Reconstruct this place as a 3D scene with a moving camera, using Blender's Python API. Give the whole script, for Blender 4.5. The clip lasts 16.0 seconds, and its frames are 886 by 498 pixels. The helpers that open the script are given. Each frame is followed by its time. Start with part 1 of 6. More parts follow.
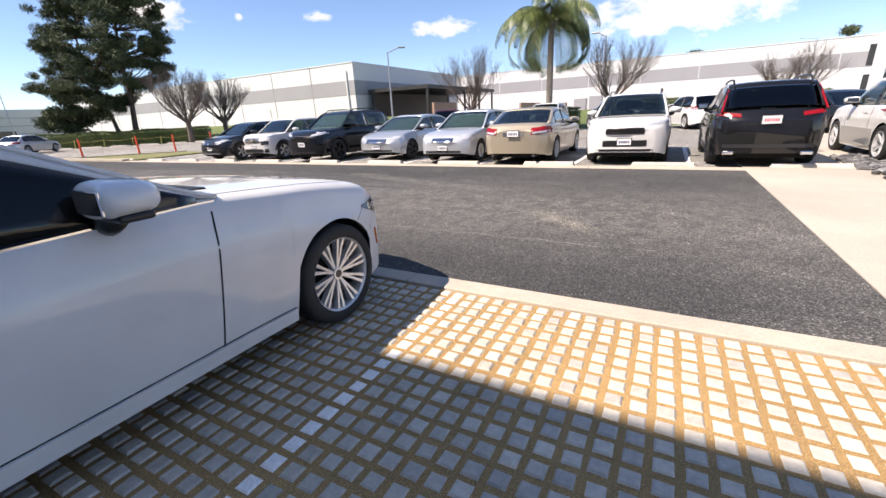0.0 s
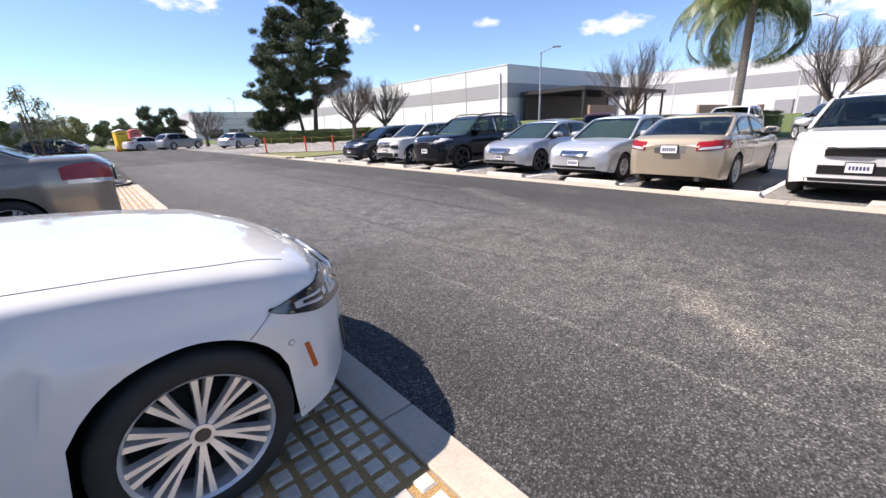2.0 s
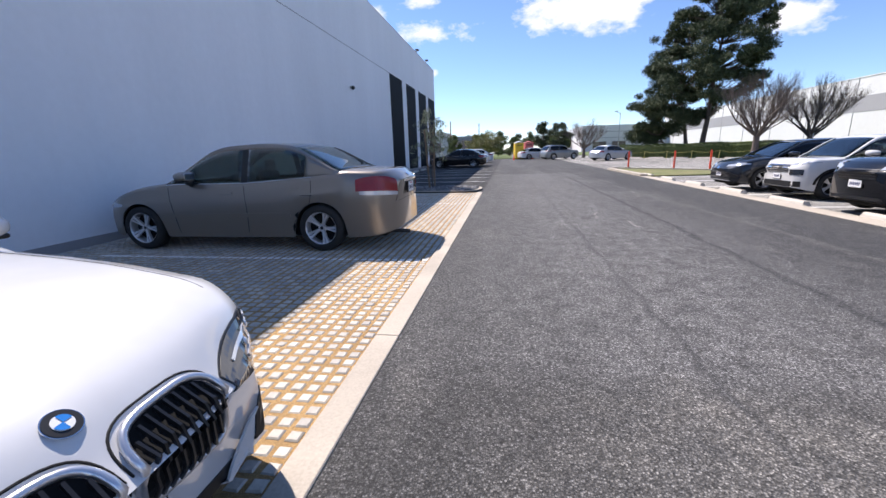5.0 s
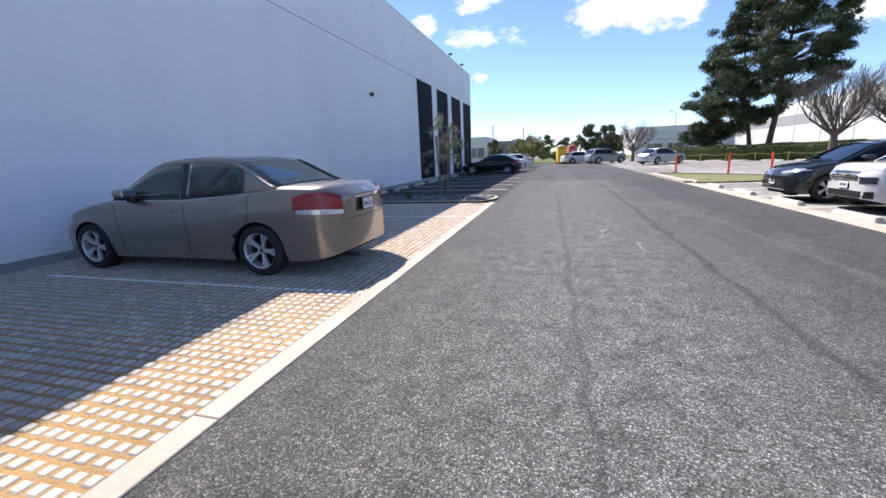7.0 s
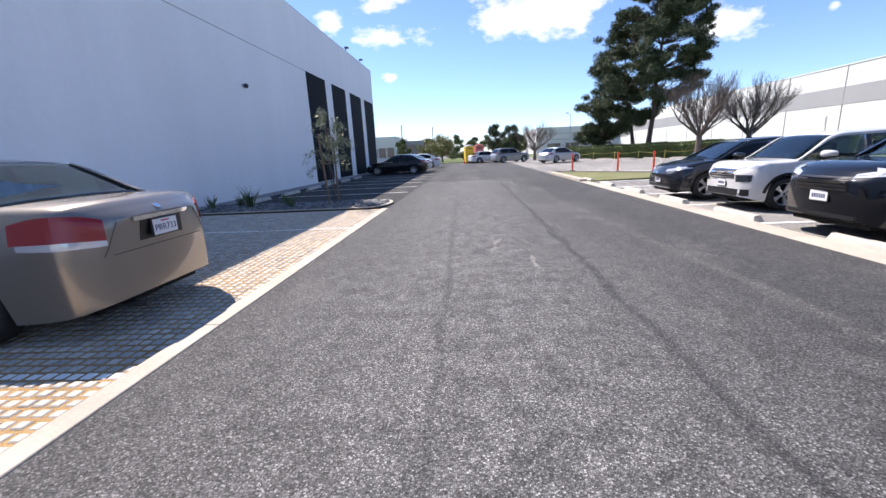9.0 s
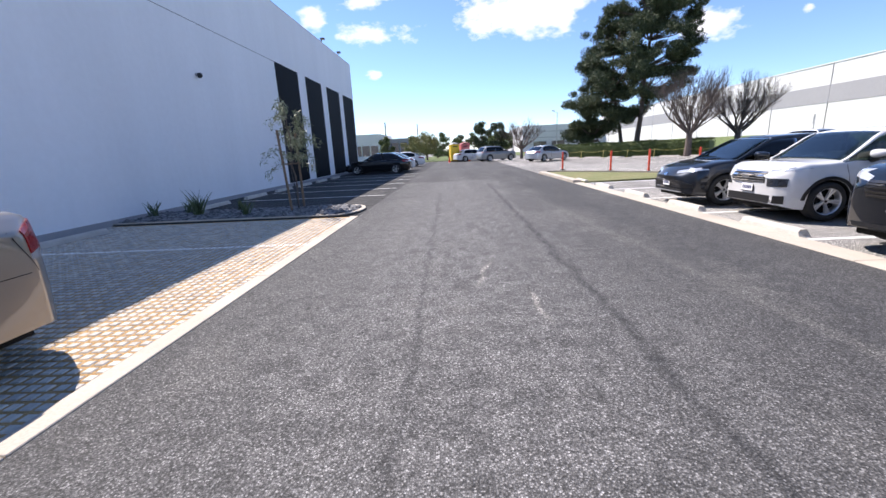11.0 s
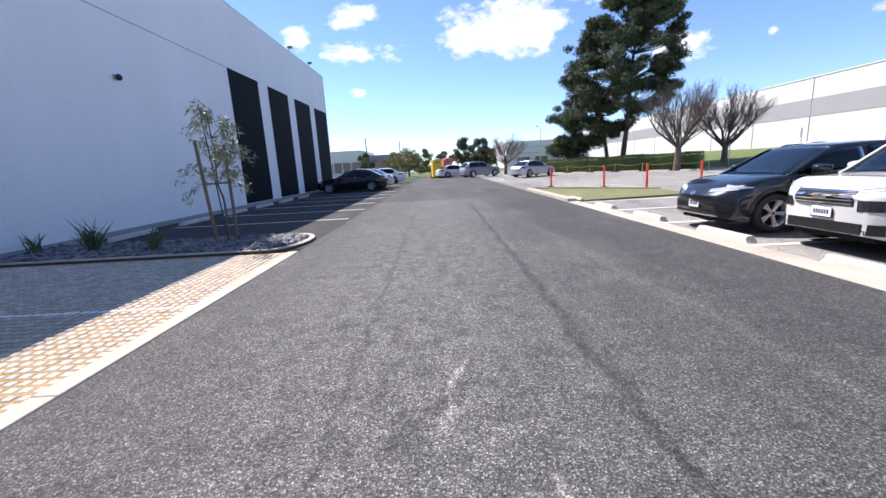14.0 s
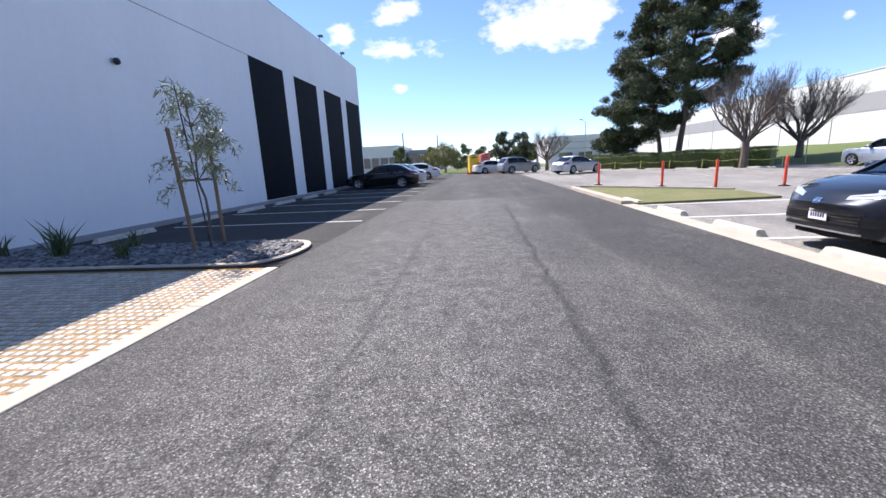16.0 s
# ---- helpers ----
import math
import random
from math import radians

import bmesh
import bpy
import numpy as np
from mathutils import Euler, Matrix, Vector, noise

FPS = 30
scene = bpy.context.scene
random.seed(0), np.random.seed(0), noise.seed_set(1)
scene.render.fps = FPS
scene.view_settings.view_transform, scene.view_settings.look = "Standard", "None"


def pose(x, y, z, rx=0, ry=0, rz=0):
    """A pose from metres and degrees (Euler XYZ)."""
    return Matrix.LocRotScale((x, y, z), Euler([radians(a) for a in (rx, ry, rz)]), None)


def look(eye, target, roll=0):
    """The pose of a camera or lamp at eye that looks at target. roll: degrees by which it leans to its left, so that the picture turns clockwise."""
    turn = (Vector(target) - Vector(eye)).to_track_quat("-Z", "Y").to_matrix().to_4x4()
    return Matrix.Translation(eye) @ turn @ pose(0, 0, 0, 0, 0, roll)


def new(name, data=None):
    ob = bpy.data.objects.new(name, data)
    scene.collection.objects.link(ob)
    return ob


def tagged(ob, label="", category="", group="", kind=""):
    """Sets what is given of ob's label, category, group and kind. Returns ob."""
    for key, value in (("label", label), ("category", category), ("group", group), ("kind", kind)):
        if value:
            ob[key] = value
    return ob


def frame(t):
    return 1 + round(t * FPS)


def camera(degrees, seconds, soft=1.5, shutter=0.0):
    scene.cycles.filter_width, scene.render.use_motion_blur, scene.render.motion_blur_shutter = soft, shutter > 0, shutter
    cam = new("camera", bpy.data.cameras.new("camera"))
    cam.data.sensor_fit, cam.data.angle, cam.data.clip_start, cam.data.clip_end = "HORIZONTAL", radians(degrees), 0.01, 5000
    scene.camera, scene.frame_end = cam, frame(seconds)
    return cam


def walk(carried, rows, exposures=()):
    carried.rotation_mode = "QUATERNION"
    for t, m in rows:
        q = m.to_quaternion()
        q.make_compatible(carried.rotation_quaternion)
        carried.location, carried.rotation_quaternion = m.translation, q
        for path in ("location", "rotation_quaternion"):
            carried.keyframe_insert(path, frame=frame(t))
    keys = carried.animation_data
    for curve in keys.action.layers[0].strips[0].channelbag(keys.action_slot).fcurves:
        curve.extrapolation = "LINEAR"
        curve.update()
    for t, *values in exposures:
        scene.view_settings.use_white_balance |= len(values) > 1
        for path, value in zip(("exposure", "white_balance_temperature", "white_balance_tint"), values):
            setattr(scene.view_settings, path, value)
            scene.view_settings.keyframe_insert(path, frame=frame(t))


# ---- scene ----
cam = camera(95.6, 16.0)
PATH = [
    (0, (-2.636, 0.432, 1.251), (-0.979, 1.358, 0.621), -3.0),
    (0.5, (-2.209, 0.497, 1.277), (-0.621, 1.54, 0.652), -2.8),
    (1, (-1.794, 0.554, 1.285), (-0.296, 1.723, 0.659), -2.9),
    (1.5, (-1.384, 0.646, 1.318), (0.01, 1.946, 0.71), -3.2),
    (2, (-0.952, 0.75, 1.326), (0.282, 2.21, 0.737), -2.4),
    (2.5, (-0.598, 1.01, 1.33), (0.439, 2.616, 0.743), -1.8),
    (3, (-0.3, 1.299, 1.326), (0.412, 3.081, 0.762), -1.5),
    (3.5, (-0.045, 1.623, 1.346), (0.358, 3.504, 0.799), -1.2),
    (4, (0.203, 1.926, 1.363), (0.344, 3.852, 0.843), -1.2),
    (4.5, (0.525, 2.166, 1.374), (0.423, 4.102, 0.882), -1.4),
    (4.7, (0.631, 2.28, 1.357), (0.436, 4.211, 0.874), -1.5),
    (6.8, (1.749, 3.472, 1.398), (1.179, 5.337, 0.953), -2.4),
    (7, (1.811, 3.587, 1.402), (1.269, 5.46, 0.957), -2.4),
    (7.5, (1.964, 3.956, 1.376), (1.524, 5.855, 0.931), -2.5),
    (8, (2.089, 4.27, 1.378), (1.763, 6.19, 0.924), -2.7),
    (8.5, (2.206, 4.609, 1.374), (1.984, 6.543, 0.914), -2.8),
    (9, (2.233, 5.006, 1.384), (2.088, 6.946, 0.921), -2.8),
    (9.5, (2.287, 5.388, 1.379), (2.19, 7.329, 0.909), -2.9),
    (9.7, (2.301, 5.553, 1.391), (2.221, 7.494, 0.915), -2.9),
    (12, (2.326, 7.223, 1.398), (2.238, 9.165, 0.925), -2.5),
    (12.5, (2.409, 7.605, 1.289), (2.265, 9.55, 0.844), -2.5),
    (13, (2.472, 7.994, 1.292), (2.379, 9.948, 0.875), -2.5),
    (13.5, (2.536, 8.39, 1.327), (2.502, 10.348, 0.923), -2.5),
    (14, (2.58, 8.751, 1.352), (2.575, 10.709, 0.948), -3.1),
    (14.5, (2.656, 9.215, 1.338), (2.647, 11.177, 0.949), -3.1),
    (15, (2.752, 9.643, 1.363), (2.696, 11.602, 0.96), -3.1),
    (15.5, (2.778, 10.094, 1.335), (2.656, 12.048, 0.925), -2.9),
    (16, (2.849, 10.486, 1.324), (2.658, 12.433, 0.908), -2.8),
]
walk(cam, [(t, look(eye, target, roll)) for t, eye, target, roll in PATH],
     exposures=((0, 0.98, 7150, 17), (2.5, 0.90, 6600, 17), (4.2, 0.76, 6400, 17), (7, 0.98, 6450, 17), (16, 1.03, 6350, 17)))

# ---------- light ----------
SUN_DIR = Vector((-0.576, 0.50, 1.0)).normalized()
world = bpy.data.worlds.new("world")
scene.world = world
world.use_nodes = True
wn, wl = world.node_tree.nodes, world.node_tree.links
wn.clear()
w_out = wn.new("ShaderNodeOutputWorld")
w_bg = wn.new("ShaderNodeBackground")
w_sky = wn.new("ShaderNodeTexSky")
w_sky.sky_type, w_sky.sun_disc = "NISHITA", False
w_sky.sun_elevation = math.asin(SUN_DIR.z)
w_sky.sun_rotation = math.atan2(SUN_DIR.x, SUN_DIR.y)
w_sky.altitude, w_sky.air_density, w_sky.dust_density, w_sky.ozone_density = 1800, 0.95, 0.0, 5.0
w_bg.inputs["Strength"].default_value = 0.112


def vmath(op, a, b=None):
    n = wn.new("ShaderNodeVectorMath")
    n.operation = op
    wl.new(a, n.inputs[0])
    if b is not None:
        n.inputs[1].default_value = b
    return n.outputs["Value"] if op == "DOT_PRODUCT" else n.outputs[0]


def smath(op, a, b=None, clamp=False):
    n = wn.new("ShaderNodeMath")
    n.operation, n.use_clamp = op, clamp
    for i, v in enumerate((a, b)):
        if v is None:
            continue
        if isinstance(v, (int, float)):
            n.inputs[i].default_value = v
        else:
            wl.new(v, n.inputs[i])
    return n.outputs[0]


w_co = wn.new("ShaderNodeTexCoord").outputs["Generated"]
total = None
# clouds: azimuth, slope, half width, half height, weight
for az, sl, hw, hh, wt in ((10, 0.30, 0.16, 0.055, 1.0), (-10.5, 0.26, 0.10, 0.026, 0.95), (29.5, 0.208, 0.055, 0.03, 0.9),
                           (-10.2, 0.176, 0.022, 0.012, 0.8), (-10, 0.335, 0.06, 0.03, 0.8), (-17.5, 0.285, 0.035, 0.03, 0.8),
                           (30.1, 0.215, 0.05, 0.03, 0.5), (47.5, 0.213, 0.05, 0.014, 0.8), (62.3, 0.185, 0.06, 0.022, 0.9),
                           (89, 0.175, 0.24, 0.045, 0.85), (38, 0.21, 0.012, 0.012, 0.7), (24, 0.34, 0.08, 0.025, 0.7),
                           (60, 0.42, 0.2, 0.05, 0.6), (-60, 0.5, 0.3, 0.08, 0.7), (150, 0.4, 0.3, 0.08, 0.7), (210, 0.5, 0.3, 0.08, 0.7)):
    a = radians(az)
    c = Vector((math.sin(a), math.cos(a), sl)).normalized()
    tx = Vector((math.cos(a), -math.sin(a), 0))
    ty = tx.cross(c) * -1
    d = vmath("SUBTRACT", w_co, c)
    gx = smath("POWER", smath("ABSOLUTE", vmath("DOT_PRODUCT", d, tx / hw)), 2.0)
    gy = smath("POWER", smath("ABSOLUTE", vmath("DOT_PRODUCT", d, ty / hh)), 2.0)
    facing = smath("GREATER_THAN", vmath("DOT_PRODUCT", w_co, c), 0.3)
    g = smath("MULTIPLY", smath("MULTIPLY", smath("EXPONENT", smath("MULTIPLY", smath("ADD", gx, gy), -0.9)), wt), facing)
    total = g if total is None else smath("MAXIMUM", total, g)
w_map = wn.new("ShaderNodeMapping")
w_map.inputs["Scale"].default_value = (1, 1, 1.8)
wl.new(w_co, w_map.inputs[0])
w_noise = wn.new("ShaderNodeTexNoise")
w_noise.inputs["Scale"].default_value, w_noise.inputs["Detail"].default_value = 14, 9
w_noise.inputs["Roughness"].default_value = 0.6
wl.new(w_map.outputs[0], w_noise.inputs["Vector"])
amount = smath("ADD", total, smath("MULTIPLY", smath("SUBTRACT", w_noise.outputs[0], 0.5), 1.9))
amount = smath("MULTIPLY", smath("MULTIPLY", smath("SUBTRACT", amount, 0.42), 2.6, True), smath("MINIMUM", smath("MULTIPLY", total, 4), 1.0))
w_mix = wn.new("ShaderNodeMix")
w_mix.data_type = "RGBA"
wl.new(amount, w_mix.inputs["Factor"])
wl.new(w_sky.outputs[0], w_mix.inputs["A"])
w_mix.inputs["B"].default_value = (6.0, 6.1, 6.3, 1)
wl.new(w_mix.outputs["Result"], w_bg.inputs["Color"])
wl.new(w_bg.outputs[0], w_out.inputs[0])
sun = new("sun", bpy.data.lights.new("sun", "SUN"))
sun.data.energy, sun.data.angle, sun.data.color = 4.4, radians(0.55), (1.0, 0.94, 0.85)
sun.matrix_world = look(SUN_DIR * 50, (0, 0, 0))

# ---------- materials ----------


class Mat:
    """A node material with a Principled shader and a few helpers."""

    def __init__(self, name, color, rough=0.6, metal=0.0, **kw):
        self.m = bpy.data.materials.new(name)
        self.m.use_nodes = True
        self.n, self.l = self.m.node_tree.nodes, self.m.node_tree.links
        self.b = self.n["Principled BSDF"]
        self.b.inputs["Base Color"].default_value = (*color, 1)
        self.b.inputs["Roughness"].default_value = rough
        self.b.inputs["Metallic"].default_value = metal
        for k, v in kw.items():
            self.b.inputs[k.replace("_", " ")].default_value = v
        self.color = color
        self.co = None

    def coords(self):
        if self.co is None:
            self.co = self.n.new("ShaderNodeNewGeometry").outputs["Position"]
        return self.co

    def noise(self, scale, detail=4, rough=0.55, stretch=None):
        t = self.n.new("ShaderNodeTexNoise")
        t.inputs["Scale"].default_value, t.inputs["Detail"].default_value, t.inputs["Roughness"].default_value = scale, detail, rough
        if stretch:
            mp = self.n.new("ShaderNodeMapping")
            mp.inputs["Scale"].default_value = stretch
            self.l.new(self.coords(), mp.inputs[0])
            self.l.new(mp.outputs[0], t.inputs["Vector"])
        else:
            self.l.new(self.coords(), t.inputs["Vector"])
        return t.outputs[0]

    def voronoi(self, scale):
        t = self.n.new("ShaderNodeTexVoronoi")
        t.inputs["Scale"].default_value = scale
        self.l.new(self.coords(), t.inputs["Vector"])
        return t

    def ramp(self, fac, *stops):
        r = self.n.new("ShaderNodeValToRGB")
        e = r.color_ramp.elements
        while len(e) < len(stops):
            e.new(0.5)
        for el, (p, c) in zip(e, stops):
            el.position, el.color = p, (*c, 1) if not isinstance(c, float) else (c, c, c, 1)
        self.l.new(fac, r.inputs[0])
        return r.outputs[0]

    def mix(self, fac, a, b, kind="MIX"):
        x = self.n.new("ShaderNodeMix")
        x.data_type, x.blend_type = "RGBA", kind
        for key, v in (("Factor", fac), ("A", a), ("B", b)):
            if isinstance(v, (int, float)):
                x.inputs[key].default_value = v
            elif isinstance(v, tuple):
                x.inputs[key].default_value = (*v, 1)
            else:
                self.l.new(v, x.inputs[key])
        return x.outputs["Result"]

    def base(self, out):
        self.l.new(out, self.b.inputs["Base Color"])
        return self

    def rough(self, out):
        self.l.new(out, self.b.inputs["Roughness"])
        return self

    def bump(self, out, strength=0.3, dist=0.01):
        b = self.n.new("ShaderNodeBump")
        b.inputs["Strength"].default_value, b.inputs["Distance"].default_value = strength, dist
        self.l.new(out, b.inputs["Height"])
        self.l.new(b.outputs[0], self.b.inputs["Normal"])
        return self

    def vary(self, scale, amount, fine=None, fine_amount=0.1, stretch=None):
        """Two scales of tone variation round the base colour."""
        c = self.color
        lo, hi = tuple(v * (1 - amount) for v in c), tuple(min(1, v * (1 + amount)) for v in c)
        out = self.ramp(self.noise(scale, 5, 0.6, stretch), (0.3, lo), (0.7, hi))
        if fine:
            out = self.mix(1.0, out, self.ramp(self.noise(fine, 3), (0.3, 1 - fine_amount), (0.7, 1 + fine_amount)), "MULTIPLY")
        self.base(out)
        return self

    def island(self, *colors):
        """Colour by the loose piece of the mesh."""
        g = self.n.new("ShaderNodeNewGeometry").outputs["Random Per Island"]
        k = len(colors) - 1
        self.base(self.ramp(g, *[(i / k, c) for i, c in enumerate(colors)]))
        return self


def asphalt(name, lo, hi, stain, fine=220.0, marks=()):
    """Dusty asphalt with bright and dark grains. marks: lines (x, y, angle, half length, half width, tone) worn into it."""
    a = Mat(name, lo, 0.88)
    big = a.ramp(a.noise(0.22, 6, 0.65), (0.35, lo), (0.7, hi))
    dust = a.mix(a.ramp(a.noise(0.7, 9, 0.72, (1.0, 0.45, 1)), (0.52, 0.0), (0.78, 0.85)), big, stain)
    lanes = a.ramp(a.noise(0.9, 5, 0.6, (1.0, 0.06, 1)), (0.35, 0.78), (0.65, 1.2))
    dust = a.mix(1.0, dust, lanes, "MULTIPLY")
    wob = a.noise(1.6, 4)
    for x, y, ang, hl, hw, tone in marks:
        mp = a.n.new("ShaderNodeMapping")
        mp.vector_type = "TEXTURE"
        mp.inputs["Location"].default_value, mp.inputs["Rotation"].default_value = (x, y, 0), (0, 0, radians(ang))
        a.l.new(a.coords(), mp.inputs[0])
        sep = a.n.new("ShaderNodeSeparateXYZ")
        a.l.new(mp.outputs[0], sep.inputs[0])

        def mth(op, p, q):
            n = a.n.new("ShaderNodeMath")
            n.operation, n.use_clamp = op, op == "MULTIPLY_ADD"
            for i, v in enumerate((p, q)):
                if isinstance(v, (int, float)):
                    n.inputs[i].default_value = v
                else:
                    a.l.new(v, n.inputs[i])
            return n
        off = mth("MULTIPLY", mth("SUBTRACT", wob, 0.5).outputs[0], 0.25).outputs[0]
        across = mth("ABSOLUTE", mth("ADD", sep.outputs[0], off).outputs[0], 0).outputs[0]
        m1 = mth("MULTIPLY_ADD", across, -1.0 / hw)
        m1.inputs[2].default_value = 1.25
        m2 = mth("MULTIPLY_ADD", mth("ABSOLUTE", sep.outputs[1], 0).outputs[0], -2.5)
        m2.inputs[2].default_value = hl * 2.5
        patchy = a.ramp(a.noise(4.5, 6, 0.7), (0.35, 0.15), (0.6, 1.0))
        m3 = mth("MULTIPLY", mth("MULTIPLY", m1.outputs[0], m2.outputs[0]).outputs[0], patchy)
        dust = a.mix(m3.outputs[0], dust, tone)
    cell = a.voronoi(fine)
    sepc = a.n.new("ShaderNodeSeparateColor")
    a.l.new(cell.outputs["Color"], sepc.inputs[0])
    grit = a.ramp(sepc.outputs[0], (0.0, 0.36), (0.55, 0.95), (0.85, 1.5), (1.0, 2.8))
    edge = a.ramp(cell.outputs["Distance"], (0.25, 1.1), (0.75, 0.45))
    clump = a.ramp(a.noise(fine * 0.22, 3, 0.7), (0.3, 0.82), (0.7, 1.2))
    a.base(a.mix(1.0, a.mix(1.0, a.mix(1.0, dust, grit, "MULTIPLY"), edge, "MULTIPLY"), clump, "MULTIPLY"))
    return a.bump(cell.outputs["Distance"], 0.7, 0.008).m


M_ROAD = asphalt("new_asphalt", (0.055, 0.054, 0.054), (0.092, 0.090, 0.088), (0.21, 0.20, 0.185), 105.0,
                 ((2.2, 15.0, 0, 10.5, 2.2, (0.165, 0.161, 0.158)), (2.6, 1.6, 0, 3.2, 1.8, (0.165, 0.156, 0.143)), (5.6, 14.0, 0, 11.0, 0.9, (0.052, 0.052, 0.053)), (3.6, 14, 0, 9.5, 0.065, (0.040, 0.040, 0.041)), (1.25, 2.0, 0, 2.0, 0.022, (0.20, 0.19, 0.175)), (2.1, 1.45, -45, 0.7, 0.16, (0.27, 0.245, 0.205)),
                  (2.6, 11.0, -12, 0.6, 0.03, (0.36, 0.34, 0.31)), (3.0, 10.0, 4, 0.5, 0.03, (0.36, 0.34, 0.31)), (2.3, 3.4, 20, 1.6, 0.12, (0.17, 0.16, 0.147)), (4.8, 12.0, 3, 6.0, 0.10, (0.115, 0.112, 0.106)), (1.9, 12.0, 1, 9.0, 0.035, (0.075, 0.074, 0.074)), (4.4, 5.0, -18, 2.4, 0.25, (0.15, 0.143, 0.132))))
M_LOT = asphalt("old_asphalt", (0.24, 0.23, 0.215), (0.34, 0.325, 0.30), (0.44, 0.41, 0.37), 120.0)
M_STALL = asphalt("stall_asphalt", (0.030, 0.029, 0.029), (0.045, 0.044, 0.043), (0.09, 0.085, 0.08), 95.0)


def concrete(name, c, scale=1.2, amount=0.14):
    a = Mat(name, c, 0.85).vary(scale, amount, 60, 0.1)
    return a.bump(a.noise(180, 4, 0.7), 0.25, 0.006).m


M_KERB = concrete("kerb_concrete", (0.45, 0.395, 0.325))
M_APRON = concrete("apron_concrete", (0.43, 0.385, 0.325), 0.5)
M_STOP = concrete("stop_concrete", (0.52, 0.48, 0.42), 3)
_w = Mat("white_wall_paint", (0.85, 0.86, 0.885), 0.75).vary(0.35, 0.04, 6, 0.015, (1.6, 1.6, 0.22))
M_WHITE = _w.bump(_w.noise(30, 4), 0.08, 0.01).m
_w = Mat("far_white_paint", (0.66, 0.655, 0.645), 0.8).vary(0.12, 0.03, 2, 0.02)
M_FARWHITE = _w.m
M_BAND = Mat("grey_band_paint", (0.33, 0.325, 0.335), 0.8).vary(0.2, 0.04, 3, 0.02).m
M_PANEL = Mat("dark_panel", (0.006, 0.008, 0.012), 0.7, Specular_IOR_Level=0.1).vary(1.5, 0.2, 20, 0.1).m
M_LINE = Mat("line_paint", (0.72, 0.71, 0.68), 0.7).vary(3, 0.08, 40, 0.15).m
_p = Mat("paver_concrete", (0.40, 0.385, 0.355), 0.85)
_oi = _p.n.new("ShaderNodeObjectInfo").outputs["Random"]
_pi = _p.n.new("ShaderNodeNewGeometry").outputs["Random Per Island"]
_p.base(_p.mix(1.0, _p.mix(1.0, _p.ramp(_pi, (0.0, (0.38, 0.355, 0.32)), (0.55, (0.49, 0.455, 0.395)), (1.0, (0.58, 0.535, 0.455))),
                          _p.ramp(_oi, (0.0, 0.85), (1.0, 1.15)), "MULTIPLY"),
               _p.ramp(_p.noise(25, 6, 0.7), (0.3, 0.8), (0.7, 1.15)), "MULTIPLY"))
M_PAVER = _p.bump(_p.noise(150, 4, 0.7), 0.4, 0.006).m
M_PAVERLINE = Mat("paver_white", (0.86, 0.85, 0.82), 0.8).vary(12, 0.08, 70, 0.1).m
_g = Mat("joint_gravel", (0.40, 0.27, 0.135), 0.95)
_g.base(_g.mix(1.0, _g.ramp(_g.noise(1.1, 6, 0.65), (0.3, (0.46, 0.285, 0.12)), (0.7, (0.68, 0.43, 0.18))),
               _g.ramp(_g.voronoi(190).outputs["Distance"], (0.1, 1.35), (0.5, 0.6)), "MULTIPLY"))
M_JOINT = _g.bump(_g.noise(170, 3, 0.7), 0.8, 0.01).m
_g = Mat("lawn", (0.09, 0.13, 0.035), 0.9)
_g.base(_g.mix(1.0, _g.ramp(_g.noise(0.6, 6, 0.7), (0.3, (0.13, 0.15, 0.05)), (0.7, (0.09, 0.145, 0.03))), _g.ramp(_g.noise(45, 4, 0.8), (0.25, 0.5), (0.75, 1.45)), "MULTIPLY"))
M_GRASS = _g.bump(_g.noise(60, 4, 0.8), 0.9, 0.04).m
_g = Mat("dry_lawn", (0.16, 0.16, 0.06), 0.9)
_g.base(_g.mix(1.0, _g.ramp(_g.noise(0.8, 6, 0.7), (0.3, (0.24, 0.21, 0.10)), (0.7, (0.13, 0.165, 0.05))), _g.ramp(_g.noise(45, 4, 0.8), (0.25, 0.6), (0.75, 1.4)), "MULTIPLY"))
M_DRYGRASS = _g.bump(_g.noise(60, 4, 0.8), 0.8, 0.03).m
M_ROCK = Mat("grey_rock", (0.13, 0.13, 0.135), 0.75).island((0.05, 0.05, 0.055), (0.13, 0.13, 0.135), (0.25, 0.25, 0.25)).m
M_SOIL = Mat("dark_soil", (0.05, 0.045, 0.04), 0.95).vary(4, 0.3, 60, 0.3).m
M_BARK = Mat("grey_bark", (0.135, 0.105, 0.085), 0.9).vary(5, 0.3, 40, 0.2, (1, 1, 0.2)).m
M_TWIG = Mat("bare_twig", (0.125, 0.10, 0.085), 0.9).vary(2, 0.25).m
M_PALMBARK = Mat("palm_bark", (0.27, 0.235, 0.19), 0.9).vary(3, 0.25, 25, 0.3, (1, 1, 4)).m
M_PINE = Mat("pine_needles", (0.035, 0.06, 0.022), 0.7).island((0.024, 0.038, 0.015), (0.052, 0.075, 0.028), (0.10, 0.115, 0.045)).m
M_HEDGE = Mat("hedge_leaves", (0.05, 0.085, 0.02), 0.6).island((0.045, 0.075, 0.016), (0.085, 0.125, 0.03), (0.15, 0.175, 0.05)).m
M_LEAF = Mat("olive_leaves", (0.2, 0.23, 0.12), 0.55).island((0.11, 0.14, 0.06), (0.22, 0.24, 0.13), (0.42, 0.43, 0.30)).m
